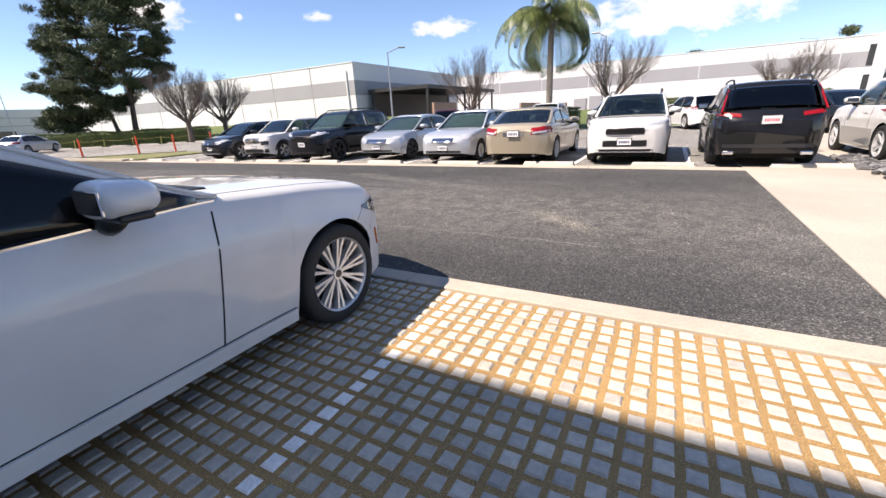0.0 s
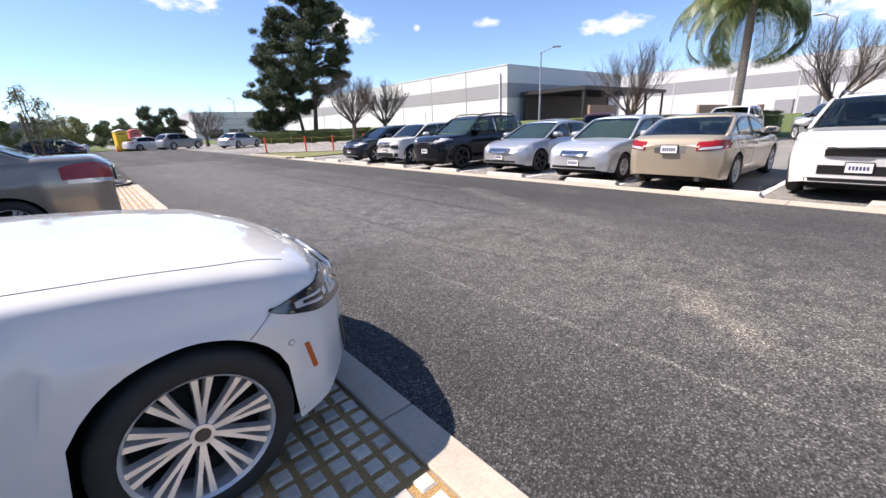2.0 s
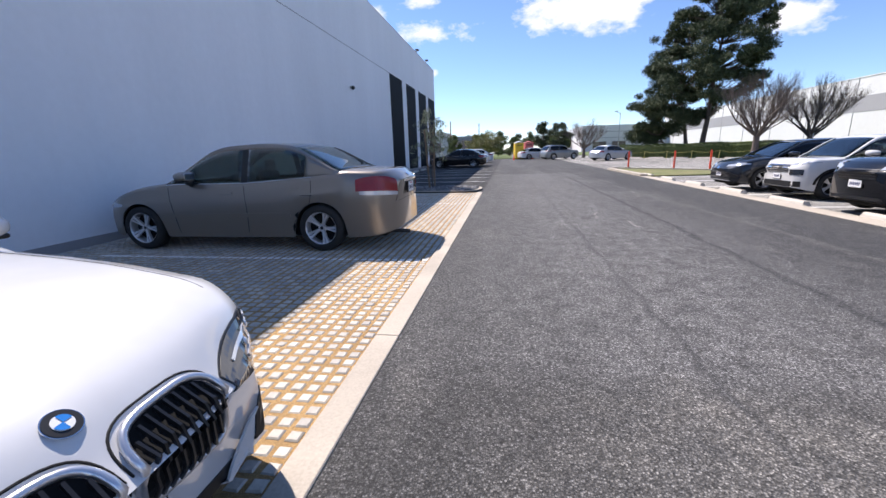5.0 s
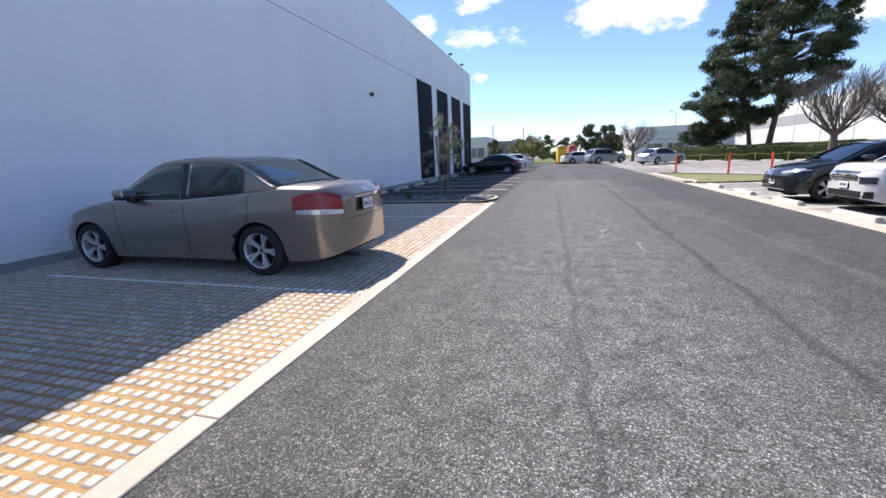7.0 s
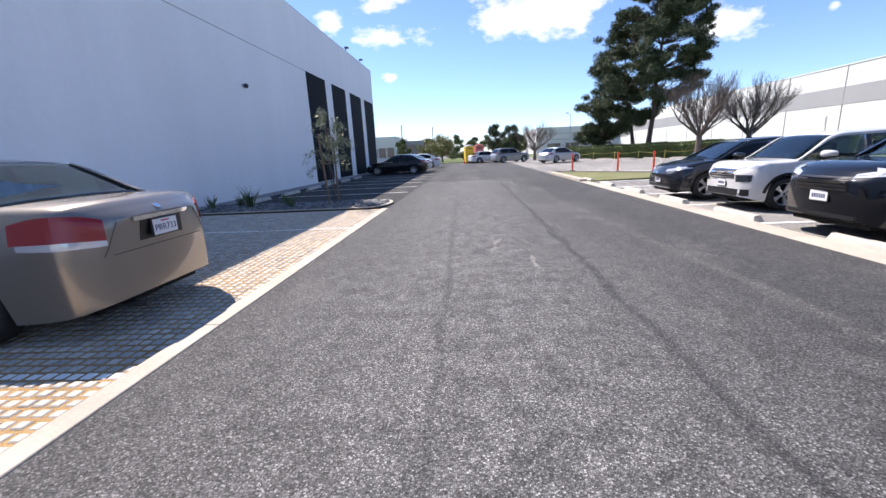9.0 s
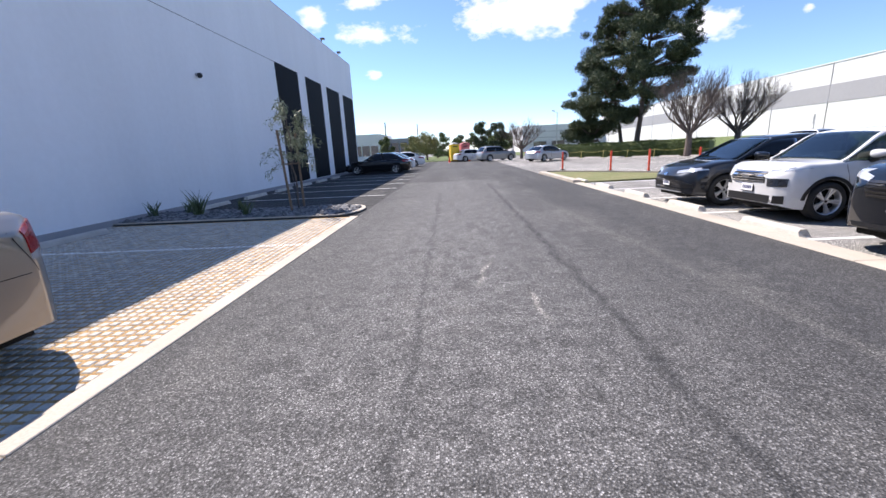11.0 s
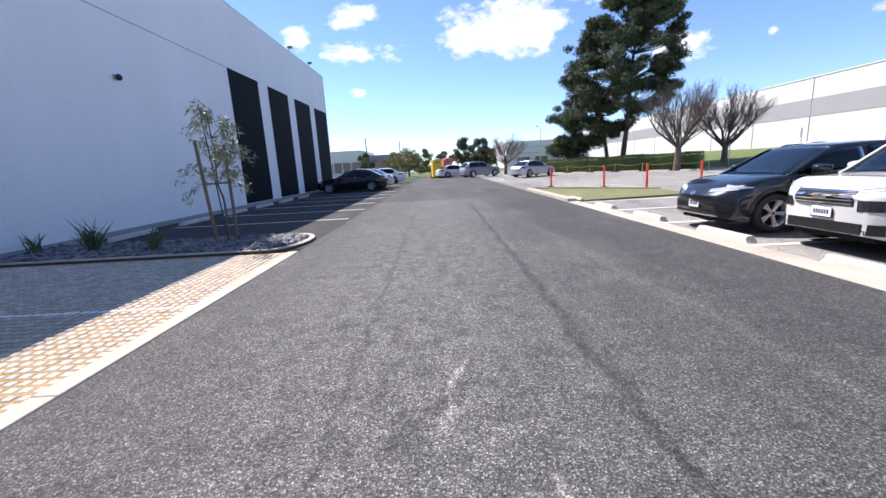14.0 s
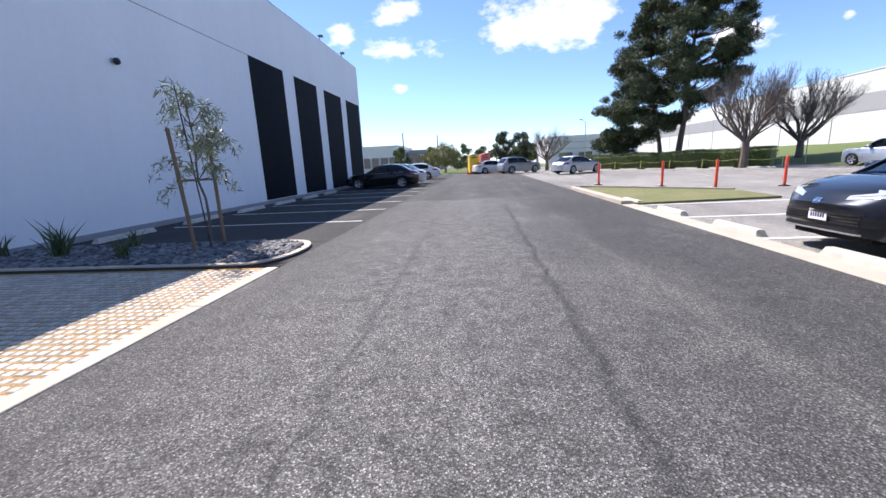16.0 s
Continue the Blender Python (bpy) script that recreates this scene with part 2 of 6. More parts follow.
M_YELLEAF = Mat("yellow_leaves", (0.16, 0.17, 0.05), 0.6).island((0.09, 0.11, 0.03), (0.2, 0.2, 0.06), (0.3, 0.26, 0.1)).m
M_PALM = Mat("palm_frond", (0.10, 0.15, 0.04), 0.45).island((0.04, 0.07, 0.016), (0.085, 0.125, 0.035), (0.19, 0.20, 0.07)).m
M_REED = Mat("reed_leaves", (0.06, 0.10, 0.04), 0.55).island((0.03, 0.055, 0.02), (0.07, 0.11, 0.04), (0.12, 0.14, 0.06)).m
M_STAKE = Mat("wood_stake", (0.20, 0.135, 0.085), 0.85).vary(8, 0.25, 50, 0.2, (1, 1, 0.1)).m
M_STEEL = Mat("galvanised_steel", (0.42, 0.42, 0.43), 0.45, 0.7).vary(6, 0.15).m
M_DARKSTEEL = Mat("dark_steel", (0.045, 0.043, 0.042), 0.5, 0.3).vary(3, 0.2).m
M_ORANGE = Mat("orange_plastic", (0.80, 0.09, 0.035), 0.5).vary(6, 0.12).m
M_REFLECT = Mat("reflective_band", (0.85, 0.83, 0.80), 0.3).m
M_TAPE = Mat("caution_tape", (0.60, 0.52, 0.14), 0.5).vary(9, 0.1).m
M_BLACKRUB = Mat("black_rubber", (0.018, 0.018, 0.018), 0.75).vary(15, 0.25).m
M_BLACK = Mat("black_plastic", (0.012, 0.012, 0.013), 0.35).m
M_WELL = Mat("wheel_well", (0.006, 0.006, 0.006), 0.95).m
M_CABIN = Mat("cabin_trim", (0.035, 0.035, 0.037), 0.8).vary(8, 0.2).m
M_TANCABIN = Mat("grey_seat_cloth", (0.13, 0.125, 0.115), 0.85).vary(8, 0.15).m
M_ALLOY = Mat("alloy_rim", (0.70, 0.70, 0.71), 0.32, 0.6).m
M_DARKALLOY = Mat("dark_alloy", (0.06, 0.06, 0.065), 0.3, 0.7).m
M_CHROME = Mat("chrome", (0.75, 0.76, 0.78), 0.12, 1.0).m
M_SATIN = Mat("satin_chrome", (0.70, 0.70, 0.72), 0.3, 0.85).m
M_RED = Mat("red_lens", (0.26, 0.004, 0.007), 0.25, 0.0, Coat_Weight=0.3).m
M_AMBER = Mat("amber_lens", (0.45, 0.10, 0.02), 0.2).m
M_CLEAR = Mat("clear_lens", (0.62, 0.64, 0.67), 0.08, 0.35, Coat_Weight=1.0).m
M_DARKLENS = Mat("dark_lens", (0.03, 0.033, 0.04), 0.06, 0.2, Coat_Weight=1.0).m
M_PLATE = Mat("plate_white", (0.75, 0.75, 0.76), 0.45).m
M_INK = Mat("plate_ink", (0.03, 0.04, 0.12), 0.5).m
M_REDINK = Mat("red_ink", (0.55, 0.08, 0.12), 0.5).m
M_BLUE = Mat("badge_blue", (0.03, 0.22, 0.62), 0.2, Coat_Weight=1.0).m
M_TAN = Mat("tan_block", (0.36, 0.235, 0.165), 0.85).vary(0.8, 0.1, 9, 0.1).m
M_YELLOW = Mat("yellow_plastic", (0.75, 0.50, 0.03), 0.5).vary(2, 0.06).m
M_PINK = Mat("red_pink_plastic", (0.62, 0.16, 0.15), 0.5).vary(2, 0.06).m
M_SHADE = Mat("sunshade_foil", (0.55, 0.62, 0.58), 0.4, 0.2).vary(5, 0.1).m
M_SEAM = Mat("panel_gap", (0.01, 0.01, 0.01), 0.9).m


def glass_mat(name, tint):
    m = bpy.data.materials.new(name)
    m.use_nodes = True
    n, l = m.node_tree.nodes, m.node_tree.links
    n.clear()
    out, mx, tr, gl, fr, pw = (n.new("ShaderNode" + k) for k in ("OutputMaterial", "MixShader", "BsdfTransparent", "BsdfGlossy", "LayerWeight", "Math"))
    pw.operation = "MULTIPLY_ADD"
    sq = n.new("ShaderNodeMath")
    sq.operation = "POWER"
    sq.inputs[1].default_value = 3.0
    pw.inputs[1].default_value, pw.inputs[2].default_value = 0.75, 0.045
    tr.inputs[0].default_value = (*tint, 1)
    gl.inputs["Roughness"].default_value = 0.02
    fr.inputs[0].default_value = 0.5
    l.new(fr.outputs["Facing"], sq.inputs[0]), l.new(sq.outputs[0], pw.inputs[0]), l.new(pw.outputs[0], mx.inputs[0]), l.new(tr.outputs[0], mx.inputs[1]), l.new(gl.outputs[0], mx.inputs[2]), l.new(mx.outputs[0], out.inputs[0])
    return m


M_GLASS = glass_mat("car_glass", (0.52, 0.58, 0.55))
M_GLASSDARK = glass_mat("tinted_glass", (0.06, 0.065, 0.065))
M_BLDGGLASS = Mat("building_glass", (0.015, 0.02, 0.024), 0.05, 0.0, Specular_IOR_Level=0.7).m


def paint(name, c, metal=0.0, rough=0.35):
    a = Mat(name, c, rough, metal, Coat_Weight=1.0, Coat_Roughness=0.03, Specular_IOR_Level=0.06)
    return a.vary(1.2, 0.03, 900 if metal else 3, 0.05).m


# ---------- mesh helpers ----------


def put(name, me, mat, parent=None, label="", smooth=False):
    me.materials.append(mat)
    if smooth:
        me.polygons.foreach_set("use_smooth", [True] * len(me.polygons))
    ob = new(name, me)
    if parent is not None:
        ob.parent = parent
    if label:
        ob["label"] = label
    return ob


def part(name, bm, mat, parent=None, label="", smooth=False):
    me = bpy.data.meshes.new(name)
    bm.to_mesh(me)
    bm.free()
    return put(name, me, mat, parent, label, smooth)


def pydata(name, verts, faces, mat, parent=None, label="", smooth=False):
    me = bpy.data.meshes.new(name)
    me.from_pydata([tuple(v) for v in verts], [], faces)
    me.update()
    return put(name, me, mat, parent, label, smooth)


def empty(name, m, label, category, group="", kind=""):
    e = new(name)
    e.empty_display_size = 0.2
    e.matrix_basis = m
    return tagged(e, label, category, group, kind)


def box(x0, x1, y0, y1, z0, z1, bevel=0.0, seg=2, bm=None):
    bm2 = bmesh.new()
    bmesh.ops.create_cube(bm2, size=1, matrix=Matrix.LocRotScale(((x0 + x1) / 2, (y0 + y1) / 2, (z0 + z1) / 2), None, (x1 - x0, y1 - y0, z1 - z0)))
    if bevel:
        bmesh.ops.bevel(bm2, geom=bm2.edges[:], offset=bevel, segments=seg, affect="EDGES", profile=0.5)
    if bm is None:
        return bm2
    me = bpy.data.meshes.new("tmp")
    bm2.to_mesh(me)
    bm2.free()
    bm.from_mesh(me)
    bpy.data.meshes.remove(me)
    return bm


def cyl(p, q, r0, r1=None, seg=12, bm=None):
    p, q = Vector(p), Vector(q)
    bm = bm or bmesh.new()
    d = q - p
    m = Matrix.Translation((p + q) / 2) @ d.to_track_quat("Z", "Y").to_matrix().to_4x4()
    bmesh.ops.create_cone(bm, cap_ends=True, segments=seg, radius1=r0, radius2=r0 if r1 is None else r1, depth=d.length, matrix=m)
    return bm


def prism(pts, z0, z1):
    """An upright slab over a plan outline."""
    bm = bmesh.new()
    lo = [bm.verts.new((x, y, z0)) for x, y in pts]
    hi = [bm.verts.new((x, y, z1)) for x, y in pts]
    bm.faces.new(hi)
    bm.faces.new(lo[::-1])
    for i in range(len(pts)):
        j = (i + 1) % len(pts)
        bm.faces.new((lo[i], lo[j], hi[j], hi[i]))
    bmesh.ops.recalc_face_normals(bm, faces=bm.faces[:])
    return bm


def slab(fn, u0, u1, v0, v1, nu, nv, th):
    """A thin curved sheet over a surface fn(u, v), with thickness."""
    P = [[Vector(fn(u0 + (u1 - u0) * i / nu, v0 + (v1 - v0) * j / nv)) for j in range(nv + 1)] for i in range(nu + 1)]
    bm = bmesh.new()
    top, low = [], []
    for i in range(nu + 1):
        rt, rl = [], []
        for j in range(nv + 1):
            a = P[min(i + 1, nu)][j] - P[max(i - 1, 0)][j]
            b = P[i][min(j + 1, nv)] - P[i][max(j - 1, 0)]
            n = a.cross(b)
            n = n.normalized() if n.length > 1e-9 else Vector((0, 0, 1))
            rt.append(bm.verts.new(P[i][j]))
            rl.append(bm.verts.new(P[i][j] - n * th))
        top.append(rt), low.append(rl)
    for i in range(nu):
        for j in range(nv):
            bm.faces.new((top[i][j], top[i + 1][j], top[i + 1][j + 1], top[i][j + 1]))
            bm.faces.new((low[i][j], low[i][j + 1], low[i + 1][j + 1], low[i + 1][j]))
    for i in range(nu):
        bm.faces.new((top[i][0], low[i][0], low[i + 1][0], top[i + 1][0]))
        bm.faces.new((top[i][nv], top[i + 1][nv], low[i + 1][nv], low[i][nv]))
    for j in range(nv):
        bm.faces.new((top[0][j], top[0][j + 1], low[0][j + 1], low[0][j]))
        bm.faces.new((top[nu][j], low[nu][j], low[nu][j + 1], top[nu][j + 1]))
    return bm


def lathe(profile, seg=32, axis="Y"):
    """Turns a list of (radius, height) about the y axis."""
    bm = bmesh.new()
    rings = []
    for r, h in profile:
        rings.append([bm.verts.new((r * math.cos(2 * math.pi * k / seg), h, r * math.sin(2 * math.pi * k / seg))) for k in range(seg)])
    for a, b in zip(rings, rings[1:]):
        for k in range(seg):
            bm.faces.new((a[k], a[(k + 1) % seg], b[(k + 1) % seg], b[k]))
    bmesh.ops.recalc_face_normals(bm, faces=bm.faces[:])
    return bm


def ring_tube(pts, r, seg=8):
    """A closed round bar through points."""
    bm = bmesh.new()
    rows = []
    for i, p in enumerate(pts):
        d = (pts[(i + 1) % len(pts)] - pts[i - 1]).normalized()
        a = d.cross(Vector((1, 0, 0.3))).normalized()
        b = d.cross(a)
        rows.append([bm.verts.new(p + a * (r * math.cos(2 * math.pi * k / seg)) + b * (r * math.sin(2 * math.pi * k / seg))) for k in range(seg)])
    for i, row in enumerate(rows):
        nxt = rows[(i + 1) % len(rows)]
        for k in range(seg):
            bm.faces.new((row[k], row[(k + 1) % seg], nxt[(k + 1) % seg], nxt[k]))
    bmesh.ops.recalc_face_normals(bm, faces=bm.faces[:])
    return bm


def text_bm(body, size, mat, parent, m, name="lettering", depth=0.001):
    cu = bpy.data.curves.new("lettering", "FONT")
    cu.body, cu.size, cu.align_x, cu.align_y, cu.extrude = body, size, "CENTER", "CENTER", depth
    ob = new("lettering_source", cu)
    me = bpy.data.meshes.new_from_object(ob)
    bpy.data.objects.remove(ob)
    o = put(name, me, mat, parent)
    o.matrix_basis = m
    return o


def interp(x, pts):
    """Smooth-stepped control line through (x, value) pairs."""
    if x <= pts[0][0]:
        return pts[0][1]
    for (a, va), (b, vb) in zip(pts, pts[1:]):
        if x <= b:
            return va + (vb - va) * (x - a) / (b - a)
    return pts[-1][1]


def smoothline(pts, r=0.12):
    def f(x):
        return sum(interp(x + d * r, pts) for d in (-1, -0.5, 0, 0.5, 1)) / 5
    return f

# ---------- cars ----------
from mathutils.bvhtree import BVHTree


def wheel_meshes(r, width, style, dark):
    """Tyre, rim and hub meshes, centred, outer face at +y."""
    rr = r * (0.735 if style == "multi" else 0.69 if style != "small" else 0.64)
    h = width / 2
    tyre = lathe([(rr * 0.96, h * 0.8), (rr, h), (r * 0.93, h * 1.02), (r * 0.985, h * 0.8), (r, h * 0.35), (r, -h * 0.35), (r * 0.985, -h * 0.8), (r * 0.93, -h), (rr, -h)], 40)
    rim = lathe([(rr * 0.9, -h * 0.6), (rr * 0.93, h * 0.55), (rr * 0.955, h * 0.9), (rr, h * 1.02), (rr * 1.01, h * 0.9), (rr * 0.97, -h * 0.6)], 40)
    n = {"multi": 10, "five": 5, "six": 6, "small": 7, "double": 5}[style]
    for k in range(n):
        a0 = 2 * math.pi * k / n
        offs = (-0.13, 0.13) if style in ("multi", "double", "five") else (0.0,)
        for o in offs:
            wdt = {"multi": 0.022, "double": 0.034, "five": 0.035, "six": 0.06, "small": 0.07}[style] * r / 0.33
            a = a0 + o * (1.0 if style != "multi" else 0.8)
            c0, c1 = Vector((math.cos(a0) * rr * 0.16, 0, math.sin(a0) * rr * 0.16)), Vector((math.cos(a) * rr * 0.95, 0, math.sin(a) * rr * 0.95))
            d = (c1 - c0)
            t = Vector((-d.z, 0, d.x)).normalized()
            vs = []
            for c, hh, ww in ((c0, h * 0.62, wdt * 0.8), (c0.lerp(c1, 0.6), h * 0.78, wdt * 0.7), (c1, h * 0.92, wdt)):
                vs.append([rim.verts.new((c + t * s * ww / 2 * (1.0 if lev == 0 else 1.35)) + Vector((0, hh - lev * 0.035, 0))) for s, lev in ((-1, 1), (-1, 0), (1, 0), (1, 1))])
            for p, q in zip(vs, vs[1:]):
                for e in range(4):
                    rim.faces.new((p[e], p[(e + 1) % 4], q[(e + 1) % 4], q[e]))
    cyl((0, h * 0.35, 0), (0, h * 0.70, 0), rr * 0.2, rr * 0.17, 16, rim)
    for k in range(5):
        a = 2 * math.pi * (k + 0.5) / 5
        cyl((math.cos(a) * rr * 0.23, h * 0.3, math.sin(a) * rr * 0.23), (math.cos(a) * rr * 0.23, h * 0.58, math.sin(a) * rr * 0.23), rr * 0.045, rr * 0.04, 8, rim)
    back = lathe([(0.001, h * 0.05), (rr * 0.62, h * 0.05), (rr * 0.92, -h * 0.1), (rr * 0.92, -h * 0.5)], 32)
    out = []
    cap = cyl((0, h * 0.68, 0), (0, h * 0.735, 0), rr * 0.115, rr * 0.10, 18)
    for nm, bm in (("tyre", tyre), ("rim", rim), ("brake", back), ("hub_cap", cap)):
        bmesh.ops.recalc_face_normals(bm, faces=bm.faces[:])
        me = bpy.data.meshes.new(nm)
        bm.to_mesh(me)
        bm.free()
        out.append(me)
    out[0].materials.append(M_BLACKRUB)
    out[1].materials.append(M_DARKALLOY if dark else M_ALLOY)
    out[2].materials.append(M_WELL)
    out[3].materials.append(M_DARKALLOY)
    for me in (out[0],):
        me.polygons.foreach_set("use_smooth", [True] * len(me.polygons))
    return out


def car(m, label, category, L, W, H, wb, fo, r, paint_mat, top, cab, tumble=0.42, style="five", dark_rims=False,
        glass=None, cladding=False, sill=0.20, seat=None, front=True, detail=None, shade=False, rails=False, group="", name="car", bow=(0.24, 0.14)):
    """A car, nose to +x, wheels on z = 0. top: control line of hood, belt and deck along x from the tail (0) to the nose (L);
    cab: x from the tail of rear glass base, roof rear, roof front, windscreen base."""
    glass = glass or M_GLASS
    seat = seat or M_CABIN
    root = empty(name, m, label, category, group)
    o = -L / 2
    xf, xr = L / 2 - fo, L / 2 - fo - wb
    D, C, B, A = (c + o for c in cab)
    ztop = smoothline([(x + o, z) for x, z in top], 0.10)
    R = r * 1.13

    def halfw(x):
        s = abs(x) / (L / 2)
        return W / 2 * (1 - 0.12 * s ** 7 - 0.22 * max(0, (s - 0.91) / 0.09) ** 2.4)

    def zlow(x):
        s = abs(x) / (L / 2)
        z = sill + 0.09 * s ** 12
        for c in (xf, xr):
            d = abs(x - c)
            if d < R:
                z = max(z, r * 0.98 + math.sqrt(R * R - d * d))
        return z

    n = 110
    xs = [-L / 2 * math.cos(math.pi * i / n) * 0.25 + (-L / 2 + L * i / n) * 0.75 for i in range(n + 1)]
    bm = bmesh.new()
    rings = []
    rows = 13
    for x in xs:
        w, zb, zt = halfw(x), zlow(x), ztop(x)
        s = abs(x) / (L / 2)
        crown = 0.055 + 0.03 * s ** 4
        zs = zt - crown
        half = []
        for k in range(rows - 4):
            v = k / (rows - 5)
            z = zb + (zs - zb) * v
            rel = (z - sill) / max(0.05, zs - sill)
            y = w * (0.955 + 0.045 * math.sin(min(1, rel / 0.62) * math.pi / 2) - 0.085 * max(0, rel - 0.62) ** 1.4 / 0.38 ** 0.9)
            y += 0.012 * math.exp(-((rel - 0.72) / 0.05) ** 2)
            fl = 0
            for c in (xf, xr):
                fl = max(fl, math.exp(-((abs(x - c) - R) / 0.10) ** 2) if abs(x - c) > R * 0.6 else 0)
            half.append((y + 0.008 * fl, z))
        ye = half[-1][0]
        half += [(ye * 0.965, zs + crown * 0.45), (ye * 0.86, zs + crown * 0.78), (ye * 0.45, zs + crown * 0.97), (0, zt)]
        ring = [bm.verts.new((x, -y, z)) for y, z in half] + [bm.verts.new((x, y, z)) for y, z in half[-2::-1]]
        rings.append(ring)
    k0 = rows - 3
    for i in range(n):
        mid = (xs[i] + xs[i + 1]) / 2
        for k in range(len(rings[0]) - 1):
            if D + 0.12 < mid < A - 0.12 and k0 <= k < len(rings[0]) - 1 - k0:
                continue
            bm.faces.new((rings[i][k], rings[i][k + 1], rings[i + 1][k + 1], rings[i + 1][k]))
    bm.faces.new(rings[0])
    bm.faces.new(rings[-1][::-1])
    for v in bm.verts:
        # nose and tail are bowed in plan
        q = 1 if v.co.x > 0 else 0
        x0 = (xf + 0.75 * R) if q else (-xr + 0.75 * R)
        t = (abs(v.co.x) - x0) / (L / 2 - x0)
        if t > 0:
            v.co.x -= (1 if q else -1) * bow[1 - q] * t ** 1.4 * (abs(v.co.y) / (W / 2)) ** 2.4
    bmesh.ops.recalc_face_normals(bm, faces=bm.faces[:])
    for e in bm.edges:
        if len(e.link_faces) == 2 and e.calc_face_angle(0) > radians(42):
            e.smooth = False
    tree = BVHTree.FromBMesh(bm)
    body = part("body", bm, paint_mat, root, smooth=True)

    # cabin
    zbelt = lambda x: ztop(max(D, min(A, x))) - 0.055
    yb = lambda x: halfw(x) * 0.93
    zroof = smoothline([(D - 0.02, ztop(D) - 0.03), (C, H - 0.045), ((C * 0.55 + B * 0.45), H), (B, H - 0.035), (A + 0.02, ztop(A) - 0.03)], 0.16)

    def yat(x, z):
        return yb(x) - tumble * max(0, z - zbelt(x)) ** 1.15

    def side(sg):
        return lambda x, v: (x, sg * yat(x, zbelt(x) + (zroof(x) - 0.035 - zbelt(x)) * v), zbelt(x) + (zroof(x) - 0.035 - zbelt(x)) * v)

    def topf(x, v):
        ye = yat(x, zroof(x) - 0.035)
        return (x, ye * v, zroof(x) - 0.035 * abs(v) ** 3 + 0.0)

    th = 0.02
    part("roof", slab(topf, C - 0.02, B + 0.02, -1, 1, 14, 12, th), paint_mat, root, smooth=True)
    part("windscreen", slab(topf, B + 0.03, A, -0.93, 0.93, 12, 10, -0.005), glass if glass is not M_GLASSDARK else M_GLASS, root, "clear curved windscreen", True)
    part("rear_window", slab(topf, D, C - 0.03, -0.92, 0.92, 12, 10, -0.005), glass, root, smooth=True)
    for sg in (-1, 1):
        f = side(sg)
        part("pillar", slab(topf, B + 0.02, A, 0.93 * sg, 1.0 * sg, 10, 2, th), paint_mat, root, smooth=True)
        part("pillar", slab(topf, D, C - 0.02, 0.92 * sg, 1.0 * sg, 10, 2, th), paint_mat, root, smooth=True)
        part("roof_rail", slab(f, D + 0.02, A - 0.02, 0.88, 1.0, 40, 2, sg * -th), paint_mat, root, smooth=True)
        mid = (A + D) / 2 + 0.08
        rear_end = D + (0.42 if top[1][1] < H * 0.72 and cab[0] > 0.35 else 0.30)
        part("side_window", slab(f, mid + 0.05, A - 0.10, 0.03, 0.88, 14, 4, sg * 0.005), glass, root, smooth=True)
        part("side_window", slab(f, rear_end + 0.1, mid - 0.05, 0.03, 0.88, 14, 4, sg * 0.005), glass, root, smooth=True)
        part("pillar", slab(f, mid - 0.05, mid + 0.05, 0.0, 0.9, 2, 4, sg * -th), M_BLACK, root)
        part("quarter_pillar", slab(f, D + 0.02, rear_end + 0.1, 0.0, 0.9, 8, 4, sg * -th), paint_mat, root, smooth=True)
        trim = lambda x, v, sg=sg: (x, sg * (yb(x) + 0.006), zbelt(x) - 0.005 + 0.022 * v)
        part("window_trim", slab(trim, rear_end, A - 0.02, 0, 1, 30, 1, sg * -0.01), M_CHROME if not cladding else M_BLACK, root)
        mx, my, mz = A - 0.47, sg * (yb(A - 0.5) + 0.14), zbelt(A - 0.5) + 0.125
        mirror = bmesh.new()
        bmesh.ops.create_uvsphere(mirror, u_segments=24, v_segments=14, radius=1)
        for v in mirror.verts:
            p = [math.copysign(abs(c) ** 0.72, c) for c in v.co]
            back = 0.45 if p[0] < 0 else 1.0
            v.co = Vector((mx + p[0] * 0.15 * back - 0.03 * abs(p[1]), my + p[1] * 0.135, mz + p[2] * (0.070 - 0.014 * p[1] * sg)))
        shell = part("mirror", mirror, paint_mat, root, "door mirror with a dark lower shell", True)
        part("mirror_base", cyl((mx + 0.02, sg * (yb(A - 0.5) - 0.03), zbelt(A - 0.5) + 0.0), (mx, my - sg * 0.04, mz - 0.07), 0.045, 0.05, 12), M_BLACK, shell, smooth=True)
        part("lower_shell", box(mx - 0.045, mx + 0.075, my - 0.115, my + 0.11, mz - 0.076, mz - 0.046, 0.012), M_BLACK, shell)
        part("mirror_glass", box(mx - 0.082, mx - 0.070, my - 0.095, my + 0.095, mz - 0.042, mz + 0.045, 0.004, 1), M_CHROME, shell)

    if shade:
        low = lambda x, v: tuple(Vector(topf(x, v)) - Vector((0.05, 0, 0.03)))
        part("sunshade", slab(low, B + 0.12, A - 0.06, -0.88, 0.88, 12, 10, 0.004), M_SHADE, root, "pale silver windscreen sunshade")
    if rails:
        for sg in (-1, 1):
            rb = bmesh.new()
            pr = [Vector((C + (B - C) * q / 8, sg * (yat(0, H) * 0.92), zroof(C + (B - C) * q / 8) + (0.05 if 0 < q < 8 else -0.02))) for q in range(9)]
            for p0, p1 in zip(pr, pr[1:]):
                cyl(p0, p1, 0.018, 0.018, 8, rb)
            part("roof_rack_rail", rb, M_BLACK, root)

    # underside, wells, interior
    ub = box(-L / 2 + 0.25, L / 2 - 0.25, -W / 2 + 0.28, W / 2 - 0.28, sill - 0.02, sill + 0.25)
    part("underbody", ub, M_WELL, root)
